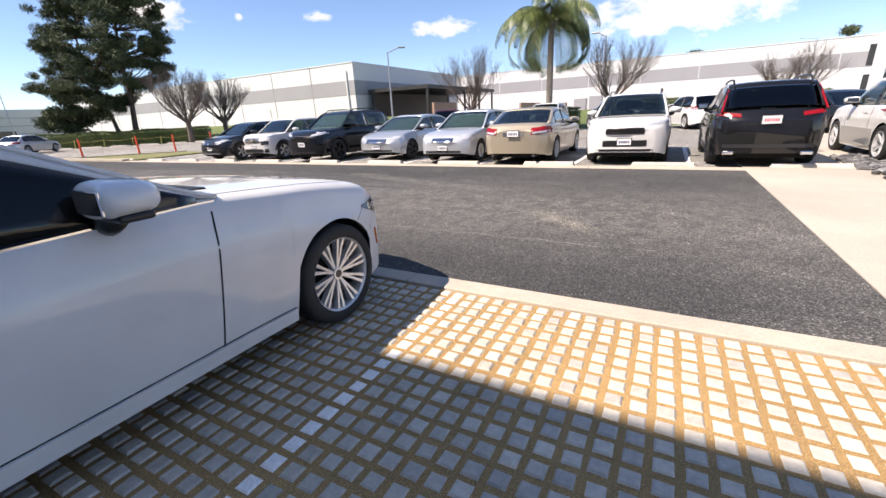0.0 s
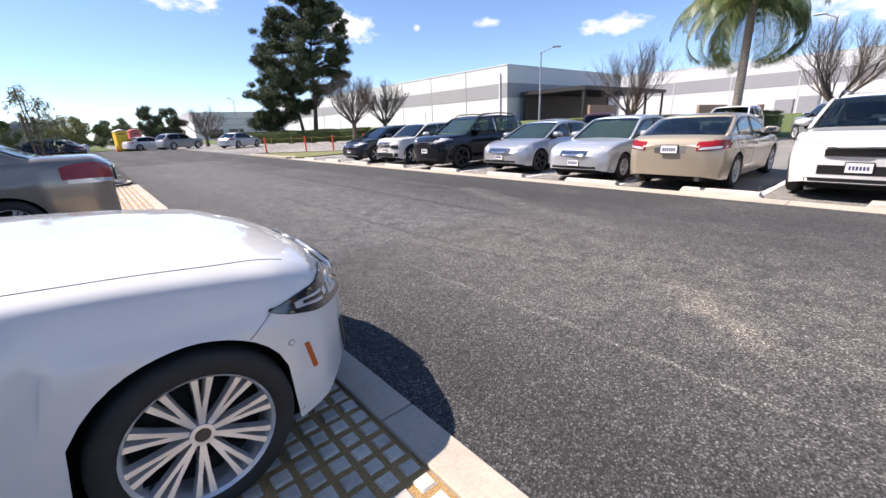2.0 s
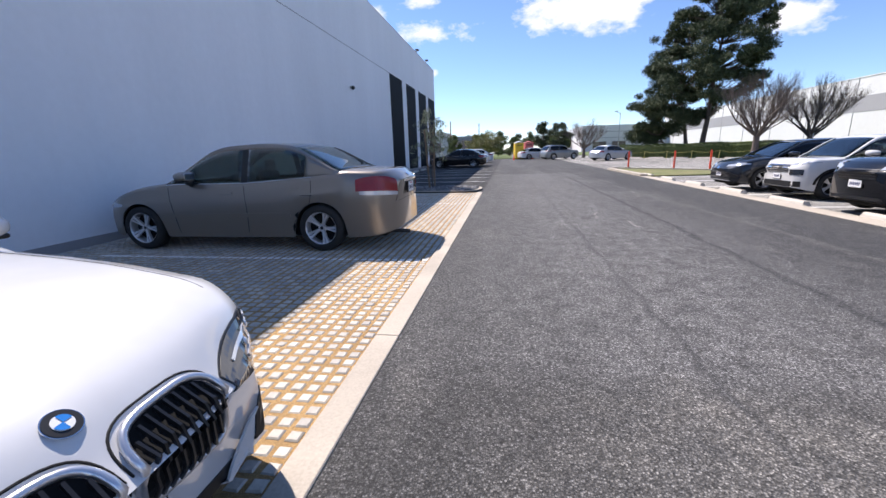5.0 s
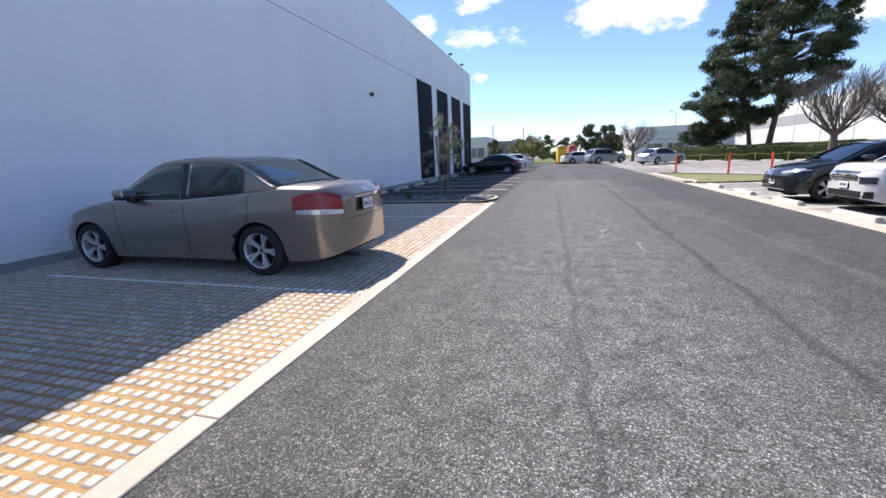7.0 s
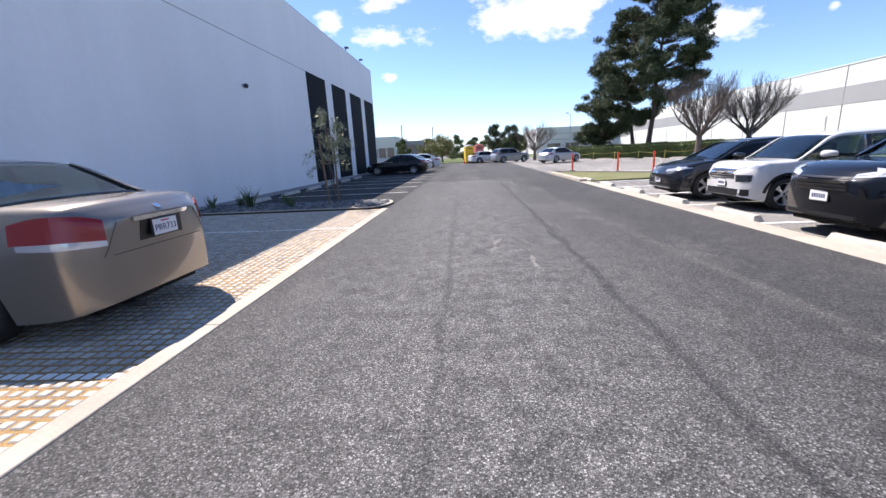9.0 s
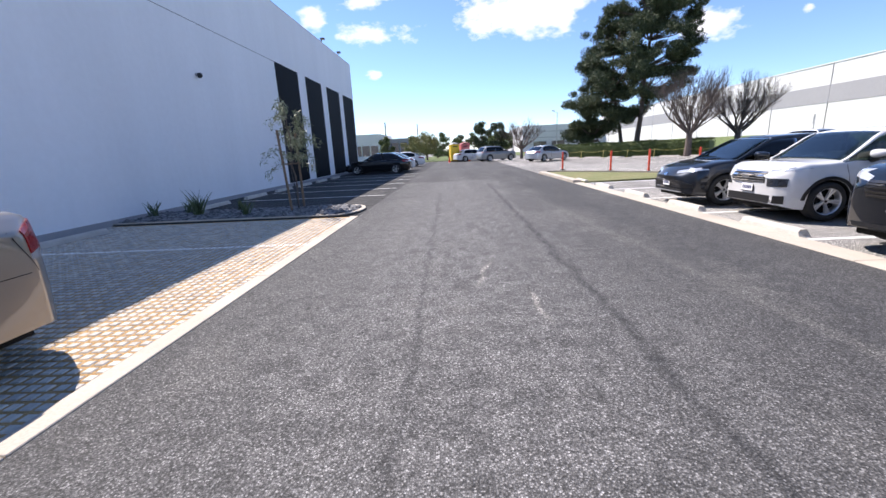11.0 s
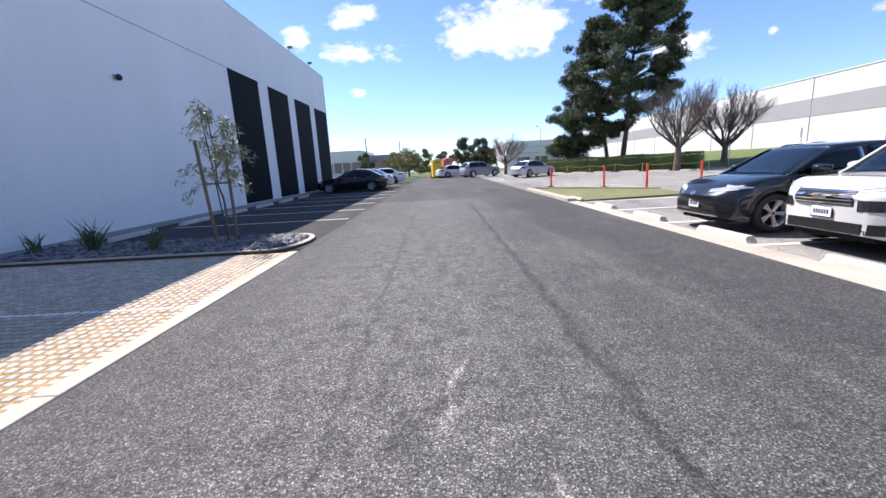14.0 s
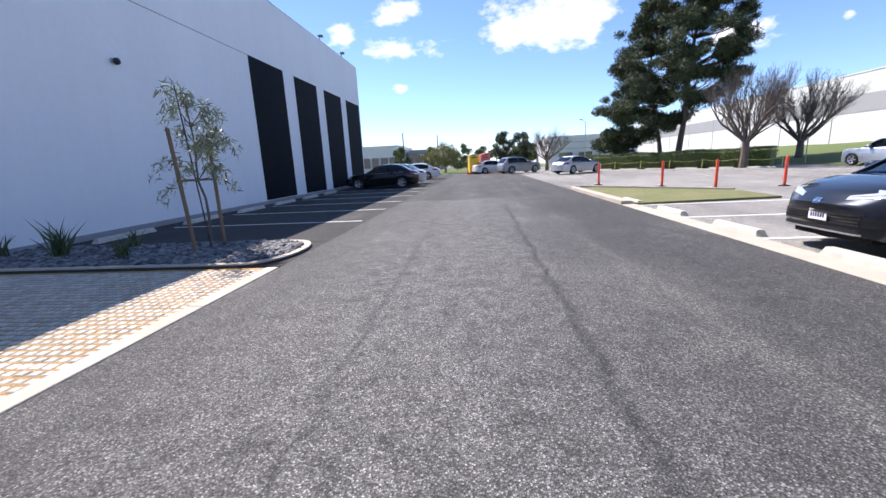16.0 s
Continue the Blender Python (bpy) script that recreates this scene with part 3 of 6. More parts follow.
    part("cabin_floor", box(D + 0.1, A - 0.05, -W / 2 + 0.16, W / 2 - 0.16, sill + 0.2, zbelt(0) - 0.42), M_CABIN, root)
    part("dashboard", box(A - 0.55, A + 0.0, -W / 2 + 0.17, W / 2 - 0.17, zbelt(A) - 0.35, zbelt(A) - 0.01, 0.05), M_CABIN, root, smooth=True)
    part("parcel_shelf", box(D - 0.02, D + 0.35, -W / 2 + 0.2, W / 2 - 0.2, zbelt(D) - 0.2, zbelt(D) - 0.0, 0.03), seat, root)
    for sx, ys in (((A + B) / 2 - 0.55, (-0.36, 0.36)), (C + 0.05 if C - D > 0.3 else C + 0.5, (-0.36, 0.36))):
        for y in ys:
            sb = box(sx - 0.09, sx + 0.05, y - 0.23, y + 0.23, zbelt(0) - 0.45, min(H - 0.36, zbelt(0) + 0.14), 0.05)
            box(sx - 0.1, sx + 0.0, y - 0.12, y + 0.12, min(H - 0.34, zbelt(0) + 0.15), min(H - 0.16, zbelt(0) + 0.32), 0.04, 2, sb)
            part("seat", sb, seat, root, smooth=True)
    wy = W / 2 - 0.115
    for c in (xf, xr):
        for sg in (-1, 1):
            well = lathe([(0.001, -0.16), (R * 1.02, -0.16), (R * 1.02, 0.06)], 28)
            for v in well.verts:
                v.co = Vector((c + v.co.x, sg * (wy + v.co.y), max(sill + 0.04, r * 0.98 + v.co.z)))
            part("wheel_arch", well, M_WELL, root)
    meshes = wheel_meshes(r, 0.215, style, dark_rims)
    for c in (xf, xr):
        for sg in (-1, 1):
            w = new("wheel", meshes[0])
            w.parent = root
            w.matrix_basis = pose(c, sg * wy, r, 0, 20 + 11 * sg, 0 if sg > 0 else 180)
            for me in meshes[1:]:
                q = new(me.name.split(".")[0], me)
                q.parent = w

    def cast(axis, a, b, sg):
        """Point of the body's skin: along x at (y, z), along y at (x, z), along z at (x, y), or round a corner at (angle, z)."""
        if axis == "x":
            s, d = Vector((sg * 9, a, b)), Vector((-sg, 0, 0))
        elif axis == "y":
            s, d = Vector((a, sg * 9, b)), Vector((0, -sg, 0))
        elif axis == "p":
            d = Vector((-sg * math.cos(a), -math.sin(a), 0))
            s = Vector((sg * (L / 2 - 0.75), 0, b)) - d * 6
        else:
            s, d = Vector((a, b, 9)), Vector((0, 0, -1))
        hit, nor, _, _ = tree.ray_cast(s, d)
        return hit, (nor if nor is not None and nor.dot(d) < 0 else (-nor if nor is not None else -d))

    def decal(nm, mat, axis, sg, fn, nu=8, nv=4, lift=0.006, lab="", parent=None):
        """A thin piece that lies on the skin; fn(u, v) gives the two free coordinates for u, v in 0..1."""
        def f(u, v):
            a, b = fn(u, v)
            hit, nor = cast(axis, a, b, sg)
            if hit is None:
                for q in (0.97, 0.94, 0.9, 0.85):
                    hit, nor = cast(axis, a * q, b if axis != "x" else (b - 0.5) * q + 0.5, sg)
                    if hit is not None:
                        break
            return (hit + nor * lift) if hit is not None else Vector((sg * L / 2 * 0.9, a, b)) if axis == "x" else Vector((a, sg * W / 2 * 0.9, b))
        a, b = fn(0.5, 0.5)
        nor = cast(axis, a, b, sg)[1]
        turn = (f(1, 0.5) - f(0, 0.5)).cross(f(0.5, 1) - f(0.5, 0)).dot(nor)
        bm2 = slab(f, 0, 1, 0, 1, nu, nv, 0.012 if turn > 0 else -0.012)
        bmesh.ops.recalc_face_normals(bm2, faces=bm2.faces[:])
        return part(nm, bm2, mat, parent or root, lab, False)

    def rect(a0, a1, b0, b1, skew=0.0, taper=0.0):
        def f(u, v):
            bb0, bb1 = b0 + taper * u * (b1 - b0), b1
            return (a0 + (a1 - a0) * u + skew * v, bb0 + (bb1 - bb0) * v)
        return f

    def plate(sg, y, z, txt="", ink=M_INK, x_off=0.012):
        hit, nor = cast("x", y, z, sg)
        x = hit.x + sg * x_off if hit is not None else sg * L / 2
        fr = part("plate_frame", box(x - 0.012, x + 0.012, y - 0.165, y + 0.165, z - 0.088, z + 0.088, 0.006, 1), M_BLACK, root)
        p = part("licence_plate", box(x + sg * 0.013 - 0.003, x + sg * 0.013 + 0.003, y - 0.15, y + 0.15, z - 0.072, z + 0.072), M_PLATE, root, "white licence plate")
        base = pose(x + sg * 0.0175, y, z - 0.012, 90, 0, 90 * sg)
        if txt:
            text_bm(txt, 0.085 if len(txt) < 7 else 0.074, ink, p, base)
            part("bar", box(x + sg * 0.0165, x + sg * 0.0185, y - 0.05, y + 0.05, z + 0.045, z + 0.058), M_REDINK, p)
        else:
            for k in range(6):
                yy = y - 0.10 + k * 0.04
                part("bar", box(min(x + sg * 0.0165, x + sg * 0.0185), max(x + sg * 0.0165, x + sg * 0.0185), yy - 0.013, yy + 0.013, z - 0.035, z + 0.025), ink, p)

    # door seams, handles, lower trim
    for sg in (-1, 1):
        mid = (A + D) / 2 + 0.08
        zb = sill + 0.07
        for x0, x1 in ((A - 0.06, A - 0.16), (mid, mid), (D + 0.42 if cab[0] > 0.35 else D + 0.3, xr + R + 0.03)):
            decal("door_seam", M_SEAM, "y", sg, lambda u, v, x0=x0, x1=x1: (x0 + (x1 - x0) * u ** 2 + 0.008 * v - 0.25 * (math.sin(math.pi * u) * 0.12), zbelt(x0) - 0.03 - (zbelt(x0) - 0.03 - zb) * u), 14, 1, 0.002)
        for xh in (mid + 0.18, mid - 0.85):
            decal("door_handle", M_CHROME if detail == "chrome" else paint_mat, "y", sg, rect(xh, xh + 0.19, zbelt(xh) - 0.145, zbelt(xh) - 0.115), 5, 1, 0.022)
        if cladding:
            decal("cladding", M_BLACK, "y", sg, rect(xr + R + 0.02, xf - R - 0.02, sill + 0.01, sill + 0.16), 20, 2, 0.012)
            for c in (xf, xr):
                decal("arch_cladding", M_BLACK, "y", sg, lambda u, v, c=c: (c + (R + 0.005 + 0.055 * v) * math.cos(math.pi * (0.03 + 0.94 * u)), r * 0.98 + (R + 0.005 + 0.055 * v) * math.sin(math.pi * (0.03 + 0.94 * u))), 22, 1, 0.012)
    return root, decal, rect, plate, cast, dict(L=L, W=W, xf=xf, xr=xr, A=A, B=B, C=C, D=D, ztop=ztop, zbelt=zbelt, halfw=halfw, R=R, r=r)


def nose_common(c, lamp, z0, z1, y0, y1, grille, gy, gz, bumper=True, cap_mat=None):
    """Headlamps, grille and lower intake on a nose."""
    root, decal, rect, plate, cast, k = c
    for sg in (-1, 1):
        decal("lamp_wrap", lamp, "p", 1, lambda u, v, sg=sg: (sg * radians(50 + 26 * u), z0 + 0.05 + 0.03 * u + (z1 - z0) * v * (1 - 0.75 * u)), 8, 3, 0.006)
        decal("headlamp", lamp, "x", 1, lambda u, v, sg=sg: (sg * (y0 + (y1 - y0) * u), z0 + (z1 - z0) * v * (1 - 0.35 * (1 - u)) + 0.05 * u), 10, 4, 0.006, "clear headlamp")
        decal("lamp_strip", M_CLEAR, "x", 1, lambda u, v, sg=sg: (sg * (y0 + 0.03 + (y1 - y0 - 0.05) * u), z0 + 0.035 + 0.02 * v + 0.05 * u), 8, 1, 0.013)
    g = decal("grille", grille, "x", 1, rect(-gy, gy, gz[0], gz[1]), 14, 4, 0.006)
    for i in range(4):
        z = gz[0] + (gz[1] - gz[0]) * (i + 0.5) / 4
        decal("grille_bar", cap_mat or M_DARKALLOY, "x", 1, rect(-gy * 0.96, gy * 0.96, z - 0.008, z + 0.008), 12, 1, 0.016, "", g)
    if bumper:
        decal("intake", M_BLACK, "x", 1, rect(-k["W"] * 0.33, k["W"] * 0.33, 0.25, 0.36), 14, 2, 0.005)


def tail_common(c, z0, z1, y0, y1, wrap=True):
    root, decal, rect, plate, cast, k = c
    for sg in (-1, 1):
        decal("tail_lamp", M_RED, "x", -1, lambda u, v, sg=sg: (sg * (y0 + (y1 - y0) * u), z0 + (z1 - z0) * v + 0.03 * u), 10, 5, 0.008, "red tail lamp")
        decal("reverse_lamp", M_CLEAR, "x", -1, lambda u, v, sg=sg: (sg * (y0 + 0.04 + (y1 - y0 - 0.06) * u), z0 + 0.02 + 0.04 * v + 0.03 * u), 6, 1, 0.016)
        if wrap:
            decal("side_lamp", M_RED, "p", -1, lambda u, v, sg=sg: (sg * radians(50 + 24 * u), z0 + 0.03 + (z1 - z0) * v), 8, 4, 0.007)


def sedan_top(L, deck=1.0, cowl=0.95, nose=0.66, tail=0.72):
    s = L / 4.8
    return [(0, tail), (0.05, deck - 0.12), (0.22 * s, deck), (1.1 * s, deck - 0.01), (2.2 * s, cowl), (3.4 * s, cowl), (4.1 * s, cowl - 0.07), (4.5 * s, nose + 0.12), (4.72 * s, nose), (4.8 * s, nose - 0.14)]


def suv_top(L, belt=1.08, nose=0.86, tail=0.95, cowl=None):
    s = L / 4.6
    cowl = cowl or belt
    return [(0, tail - 0.25), (0.06, tail), (0.22 * s, belt), (1.2 * s, belt), (3.2 * s, cowl), (3.75 * s, cowl - 0.035), (4.2 * s, nose + 0.1), (4.48 * s, nose), (4.6 * s, nose - 0.18)]


def at(x, y, yaw, s=1.0):
    return pose(x, y, 0, 0, 0, yaw) @ Matrix.Scale(s, 4)


P_PEARL = paint("pearl_white", (0.65, 0.65, 0.65), 0.0, 0.3)
P_WHITE = paint("white_paint", (0.66, 0.66, 0.655))
P_BEIGE = paint("beige_metallic", (0.27, 0.235, 0.20), 0.65, 0.32)
P_GOLD = paint("gold_metallic", (0.46, 0.395, 0.30), 0.5, 0.32)
P_SILVER = paint("silver_metallic", (0.50, 0.53, 0.57), 0.6, 0.3)
P_PALESILVER = paint("pale_silver", (0.58, 0.61, 0.65), 0.5, 0.3)
P_BLACK = paint("black_paint", (0.008, 0.008, 0.009))
P_NAVY = paint("dark_navy", (0.004, 0.005, 0.008))
P_GREY = paint("dark_grey_metallic", (0.022, 0.025, 0.031), 0.5, 0.32)
P_MIDGREY = paint("mid_grey_metallic", (0.28, 0.29, 0.29), 0.5, 0.35)

# pearl white saloon, backed into its bay
c = car(at(-2.345, 3.11, 0, 0.95), "pearl white saloon with multi-spoke alloy wheels parked on grid pavers", "car", 4.84, 2.0, 1.49, 2.88, 0.86, 0.34, P_PEARL,
        [(0, 0.74), (0.05, 0.92), (0.25, 1.05), (1.1, 1.04), (2.2, 1.0), (3.25, 1.03), (3.9, 0.98), (4.35, 0.92), (4.60, 0.86), (4.74, 0.775), (4.84, 0.60)], (0.40, 1.15, 2.35, 3.28), 0.42, "multi", sill=0.19, bow=(0.36, 0.16), glass=M_GLASSDARK)
root, decal, rect, plate, cast, k = c


def lamp_shape(sg, grow=0.0):
    """Teardrop that sweeps round the corner, from the grille to a point on the wing."""
    def f(u, v):
        a = radians(33 + 46 * u)
        mid = 0.650 + 0.085 * u ** 1.5 + 0.012 * math.sin(math.pi * u)
        half = (0.080 + grow) * math.sin(math.pi * min(1, 0.10 + 0.90 * u)) ** 0.7 * (1 - 0.25 * u)
        return (sg * a, mid + half * (2 * v - 1))
    return f


def kidney_edge(sg, t, grow=0.0):
    """Outline of one grille opening, t round it from 0 to 1."""
    a = 2 * math.pi * t
    cx, cz = math.copysign(abs(math.cos(a)) ** 0.55, math.cos(a)), math.copysign(abs(math.sin(a)) ** 0.55, math.sin(a))
    return (sg * (0.215 + (0.175 + grow) * cx - 0.018 * cz), 0.612 + (0.135 + grow) * cz)


for sg in (-1, 1):
    seal = decal("headlamp", M_BLACK, "p", 1, lamp_shape(sg, 0.008), 26, 6, 0.004, "dark swept-back headlamp with clear elements")
    decal("lamp_lens", M_DARKLENS, "p", 1, lamp_shape(sg), 26, 6, 0.009, "", seal)
    for u0, u1, v0, v1 in ((0.66, 0.86, 0.30, 0.42), (0.66, 0.86, 0.60, 0.70), (0.82, 0.87, 0.30, 0.70), (0.30, 0.52, 0.26, 0.36), (0.47, 0.53, 0.26, 0.72), (0.16, 0.50, 0.66, 0.74)):
        g = lamp_shape(sg)
        decal("light_guide", M_CLEAR, "p", 1, lambda u, v, g=g, u0=u0, u1=u1, v0=v0, v1=v1: g(u0 + (u1 - u0) * u, v0 + (v1 - v0) * v), 6, 1, 0.014, "", seal)
    for q in (0.40, 0.60):
        a, z = lamp_shape(sg)(q, 0.5)
        hit, nor = cast("p", a, z, 1)
        bm = bmesh.new()
        bmesh.ops.create_uvsphere(bm, u_segments=16, v_segments=10, radius=0.030, matrix=Matrix.Translation(hit - nor * 0.012))
        part("projector_lens", bm, M_CLEAR, seal, smooth=True)
    grille = decal("kidney_grille", M_WELL, "x", 1, lambda u, v, sg=sg: (sg * (0.215 + 0.17 * (2 * u - 1) * (1 - 0.35 * abs(2 * v - 1) ** 4) - 0.018 * (2 * v - 1)), 0.612 + 0.13 * (2 * v - 1)), 12, 10, 0.006, "black kidney grille in a satin chrome surround")
    for i in range(9):
        yy = 0.073 + 0.034 * i
        half = 0.125 * (1 - 0.25 * abs((i - 4) / 4) ** 4)
        decal("grille_bar", M_BLACK, "x", 1, lambda u, v, sg=sg, yy=yy, half=half: (sg * (yy + 0.009 * u - 0.018 * (2 * v - 1)), 0.612 + half * (2 * v - 1)), 1, 8, 0.028, "", grille)
    for grow, rad, mat, lift, nm in ((0.004, 0.0125, M_SATIN, 0.014, "chrome_surround"), (0.024, 0.004, M_SEAM, 0.000, "grille_gap")):
        ring = []
        for i in range(40):
            y, z = kidney_edge(sg, i / 40, grow)
            hit, nor = cast("x", y, z, 1)
            if hit is not None:
                ring.append(hit + nor * lift)
        part(nm, ring_tube(ring, rad), mat, grille, smooth=True)
    decal("side_intake", M_BLACK, "p", 1, lambda u, v, sg=sg: (sg * radians(43 + 5 * u + 3 * v), 0.27 + 0.20 * v), 4, 6, 0.006, "narrow black air slot in the bumper")
    decal("bumper_blade", P_PEARL, "p", 1, lambda u, v, sg=sg: (sg * radians(30 + 10 * u + 4 * v), 0.25 + 0.07 * v * (1 - u) + 0.20 * v * u), 6, 6, 0.024)
    decal("side_marker", M_AMBER, "y", sg, lambda u, v: (k["xf"] + 0.415 + 0.020 * v + 0.03 * u, 0.55 - 0.13 * u), 6, 1, 0.007, "amber side marker")
    hit, nor = cast("y", k["xf"] + 0.36, 0.585, sg)
    part("parking_sensor", cyl(hit - nor * 0.002, hit + nor * 0.002, 0.011, 0.011, 16), P_PEARL, root)
    part("sensor_gap", cyl(hit - nor * 0.002, hit + nor * 0.0008, 0.0135, 0.0135, 16), M_SEAM, root)
    decal("bumper_seam", M_SEAM, "y", sg, lambda u, v: (k["xf"] + 0.31 - 0.10 * u + 0.003 * v, 0.735 - 0.075 * u), 6, 1, 0.0015)
    decal("hood_seam", M_SEAM, "z", 1, lambda u, v, sg=sg: (k["A"] - 0.04 + (2.03 - k["A"]) * u, sg * (0.865 - 0.02 * u - 0.05 * u ** 4 + 0.003 * v)), 24, 1, 0.0015)
    decal("sill_trim", P_PEARL, "y", sg, rect(k["xr"] + k["R"] + 0.01, k["xf"] - k["R"] - 0.01, 0.192, 0.27), 20, 2, 0.016)
    decal("sill_gap", M_SEAM, "y", sg, rect(k["xr"] + k["R"] + 0.01, k["xf"] - k["R"] - 0.01, 0.272, 0.277), 20, 1, 0.002)
    decal("wing_dimple", P_PEARL, "y", sg, lambda u, v: (k["xf"] - k["R"] - 0.05 - 0.13 * u, 0.37 + 0.075 * u + 0.004 * v), 6, 1, 0.0015)
    decal("tail_lamp", M_RED, "x", -1, rect(sg * 0.45, sg * 0.82, 0.78, 0.90), 6, 3, 0.008)
part("cowl", box(k["A"] - 0.13, k["A"] + 0.10, -0.70, 0.70, k["zbelt"](k["A"]) + 0.005, k["zbelt"](k["A"]) + 0.052, 0.01), M_BLACK, root, "black cowl below the windscreen")
decal("intake", M_BLACK, "x", 1, rect(-0.5, 0.5, 0.24, 0.33), 12, 2, 0.006)
plate(1, 0.0, 0.41, "9JDH334")
hit, nor = cast("z", k["L"] / 2 - 0.175, 0, 1)
q = nor.to_track_quat("Z", "Y").to_matrix().to_4x4()
for nm, mat, rad, hh in (("badge_ring", M_CHROME, 0.043, 0.004), ("badge", M_BLACK, 0.040, 0.006), ("badge_centre", M_PLATE, 0.024, 0.008)):
    b = bmesh.new()
    bmesh.ops.create_cone(b, cap_ends=True, segments=32, radius1=rad, radius2=rad, depth=hh, matrix=Matrix.Translation(hit + nor * hh / 2) @ q)
    part(nm, b, mat, root)
for a in (0, math.pi):
    b = bmesh.new()
    vs = [b.verts.new(hit + nor * 0.0095)] + [b.verts.new(hit + nor * 0.0095 + (q.to_3x3() @ Vector((math.cos(a + t * math.pi / 16), math.sin(a + t * math.pi / 16), 0))) * 0.023) for t in range(9)]
    b.faces.new(vs)
    part("badge_quadrant", b, M_BLUE, root)

# beige saloon, nose to the wall
c = car(at(-3.13, 8.63, 180), "dusty beige metallic saloon parked nose to the wall", "car", 4.86, 1.80, 1.56, 2.9, 0.84, 0.335, P_BEIGE,
        [(0, 0.92), (0.04, 1.07), (0.14, 1.135), (0.8, 1.15), (1.2, 1.10), (2.2, 1.03), (3.4, 1.03), (4.1, 0.95), (4.55, 0.82), (4.78, 0.72), (4.86, 0.58)], (0.80, 1.5, 2.75, 3.55), 0.38, "double", seat=M_TANCABIN, sill=0.2)
root, decal, rect, plate, cast, k = c
nose_common(c, M_CLEAR, 0.58, 0.72, 0.45, 0.8, M_BLACK, 0.35, (0.58, 0.68))
for sg in (-1, 1):
    def tail_shape(u0, u1, v0, v1, sg=sg):
        return lambda u, v: (sg * radians(40 + 38 * (u0 + (u1 - u0) * u)), 0.775 + 0.03 * (u0 + (u1 - u0) * u) + (0.17 + 0.09 * math.sin(math.pi * min(1, 0.15 + 0.75 * (u0 + (u1 - u0) * u)))) * (v0 + (v1 - v0) * v))
    lamp = decal("tail_lamp", M_RED, "p", -1, tail_shape(0, 1, 0.22, 1.0), 16, 6, 0.010, "red tail lamp with a clear lower band")
    decal("reverse_lamp", M_CLEAR, "p", -1, tail_shape(0, 0.92, 0.0, 0.22), 12, 2, 0.010, "", lamp)
decal("plate_recess", M_BLACK, "x", -1, rect(-0.26, 0.26, 0.75, 0.93), 8, 3, 0.004)
decal("chrome_strip", M_CHROME, "x", -1, rect(-0.34, 0.34, 0.94, 0.975), 10, 1, 0.022, "chrome strip above the plate")
plate(-1, 0.0, 0.845, "PRR733", x_off=0.02)
decal("boot_seam", M_SEAM, "x", -1, rect(-0.62, 0.62, 0.685, 0.69), 16, 1, 0.002)
for sg in (-1, 1):
    decal("boot_seam", M_SEAM, "x", -1, lambda u, v, sg=sg: (sg * (0.62 - 0.16 * u + 0.005 * v), 0.69 + 0.3 * u), 8, 1, 0.002)
    decal("rub_strip", P_BEIGE, "y", sg, rect(k["xr"] + k["R"] + 0.05, k["xf"] - k["R"] - 0.05, 0.50, 0.56), 16, 1, 0.012)
decal("fuel_flap", M_SEAM, "y", 1, rect(k["xr"] + 0.08, k["xr"] + 0.26, 0.80, 0.806), 4, 1, 0.003)
part("exhaust", cyl((-2.50, 0.45, 0.22), (-2.2, 0.45, 0.22), 0.03, 0.03, 12), M_DARKSTEEL, root)
hit, nor = cast("x", 0, 1.03, -1)
if hit is not None:
    part("badge", cyl(hit, hit + nor * 0.01, 0.035, 0.035, 20), M_CHROME, root)

# row across the aisle
GR = "cars parked along the aisle"
c = car(at(9.12, 16.0, 180, 0.93), "dark grey crossover with sharp headlamps parked in a bay", "car", 4.38, 1.80, 1.52, 2.64, 0.92, 0.345, P_GREY, suv_top(4.38, 1.02, 0.80, 0.95), (0.25, 0.75, 2.4, 3.28), 0.42, "double", glass=M_GLASSDARK, cladding=True, group=GR)
nose_common(c, M_CLEAR, 0.72, 0.80, 0.35, 0.80, M_BLACK, 0.62, (0.40, 0.56))
c[1]("bumper_lip", M_STEEL, "x", 1, c[2](-0.62, 0.62, 0.295, 0.315), 14, 1, 0.02, "silver lip below the bumper")
for sg in (-1, 1):
    c[1]("bumper_pocket", M_BLACK, "p", 1, lambda u, v, sg=sg: (sg * radians(40 + 18 * u), 0.40 + 0.16 * v * (1 - 0.6 * u)), 6, 3, 0.008)
c[1]("badge", M_CHROME, "x", 1, c[2](-0.06, 0.06, 0.66, 0.72), 4, 2, 0.012)
c[3](1, 0, 0.50)
c = car(at(9.35, 13.95, 180, 0.93), "white compact crossover with black mesh grille parked in a bay", "car", 4.05, 1.77, 1.58, 2.52, 0.84, 0.335, P_WHITE, suv_top(4.05, 1.05, 0.92, 0.98), (0.15, 0.45, 2.3, 3.02), 0.30, "double", cladding=True, group=GR)
nose_common(c, M_CLEAR, 0.83, 0.88, 0.42, 0.78, M_BLACK, 0.43, (0.66, 0.86), cap_mat=M_CHROME)
for sg in (-1, 1):
    c[1]("fog_lamp_box", M_DARKLENS, "x", 1, c[2](sg * 0.48, sg * 0.76, 0.60, 0.74), 5, 3, 0.010)
c[1]("badge", M_CHROME, "x", 1, c[2](-0.09, 0.09, 0.735, 0.80), 4, 2, 0.022)
c[1]("bumper_lip", M_BLACK, "x", 1, c[2](-0.74, 0.74, 0.30, 0.44), 14, 2, 0.01, "black lower bumper")
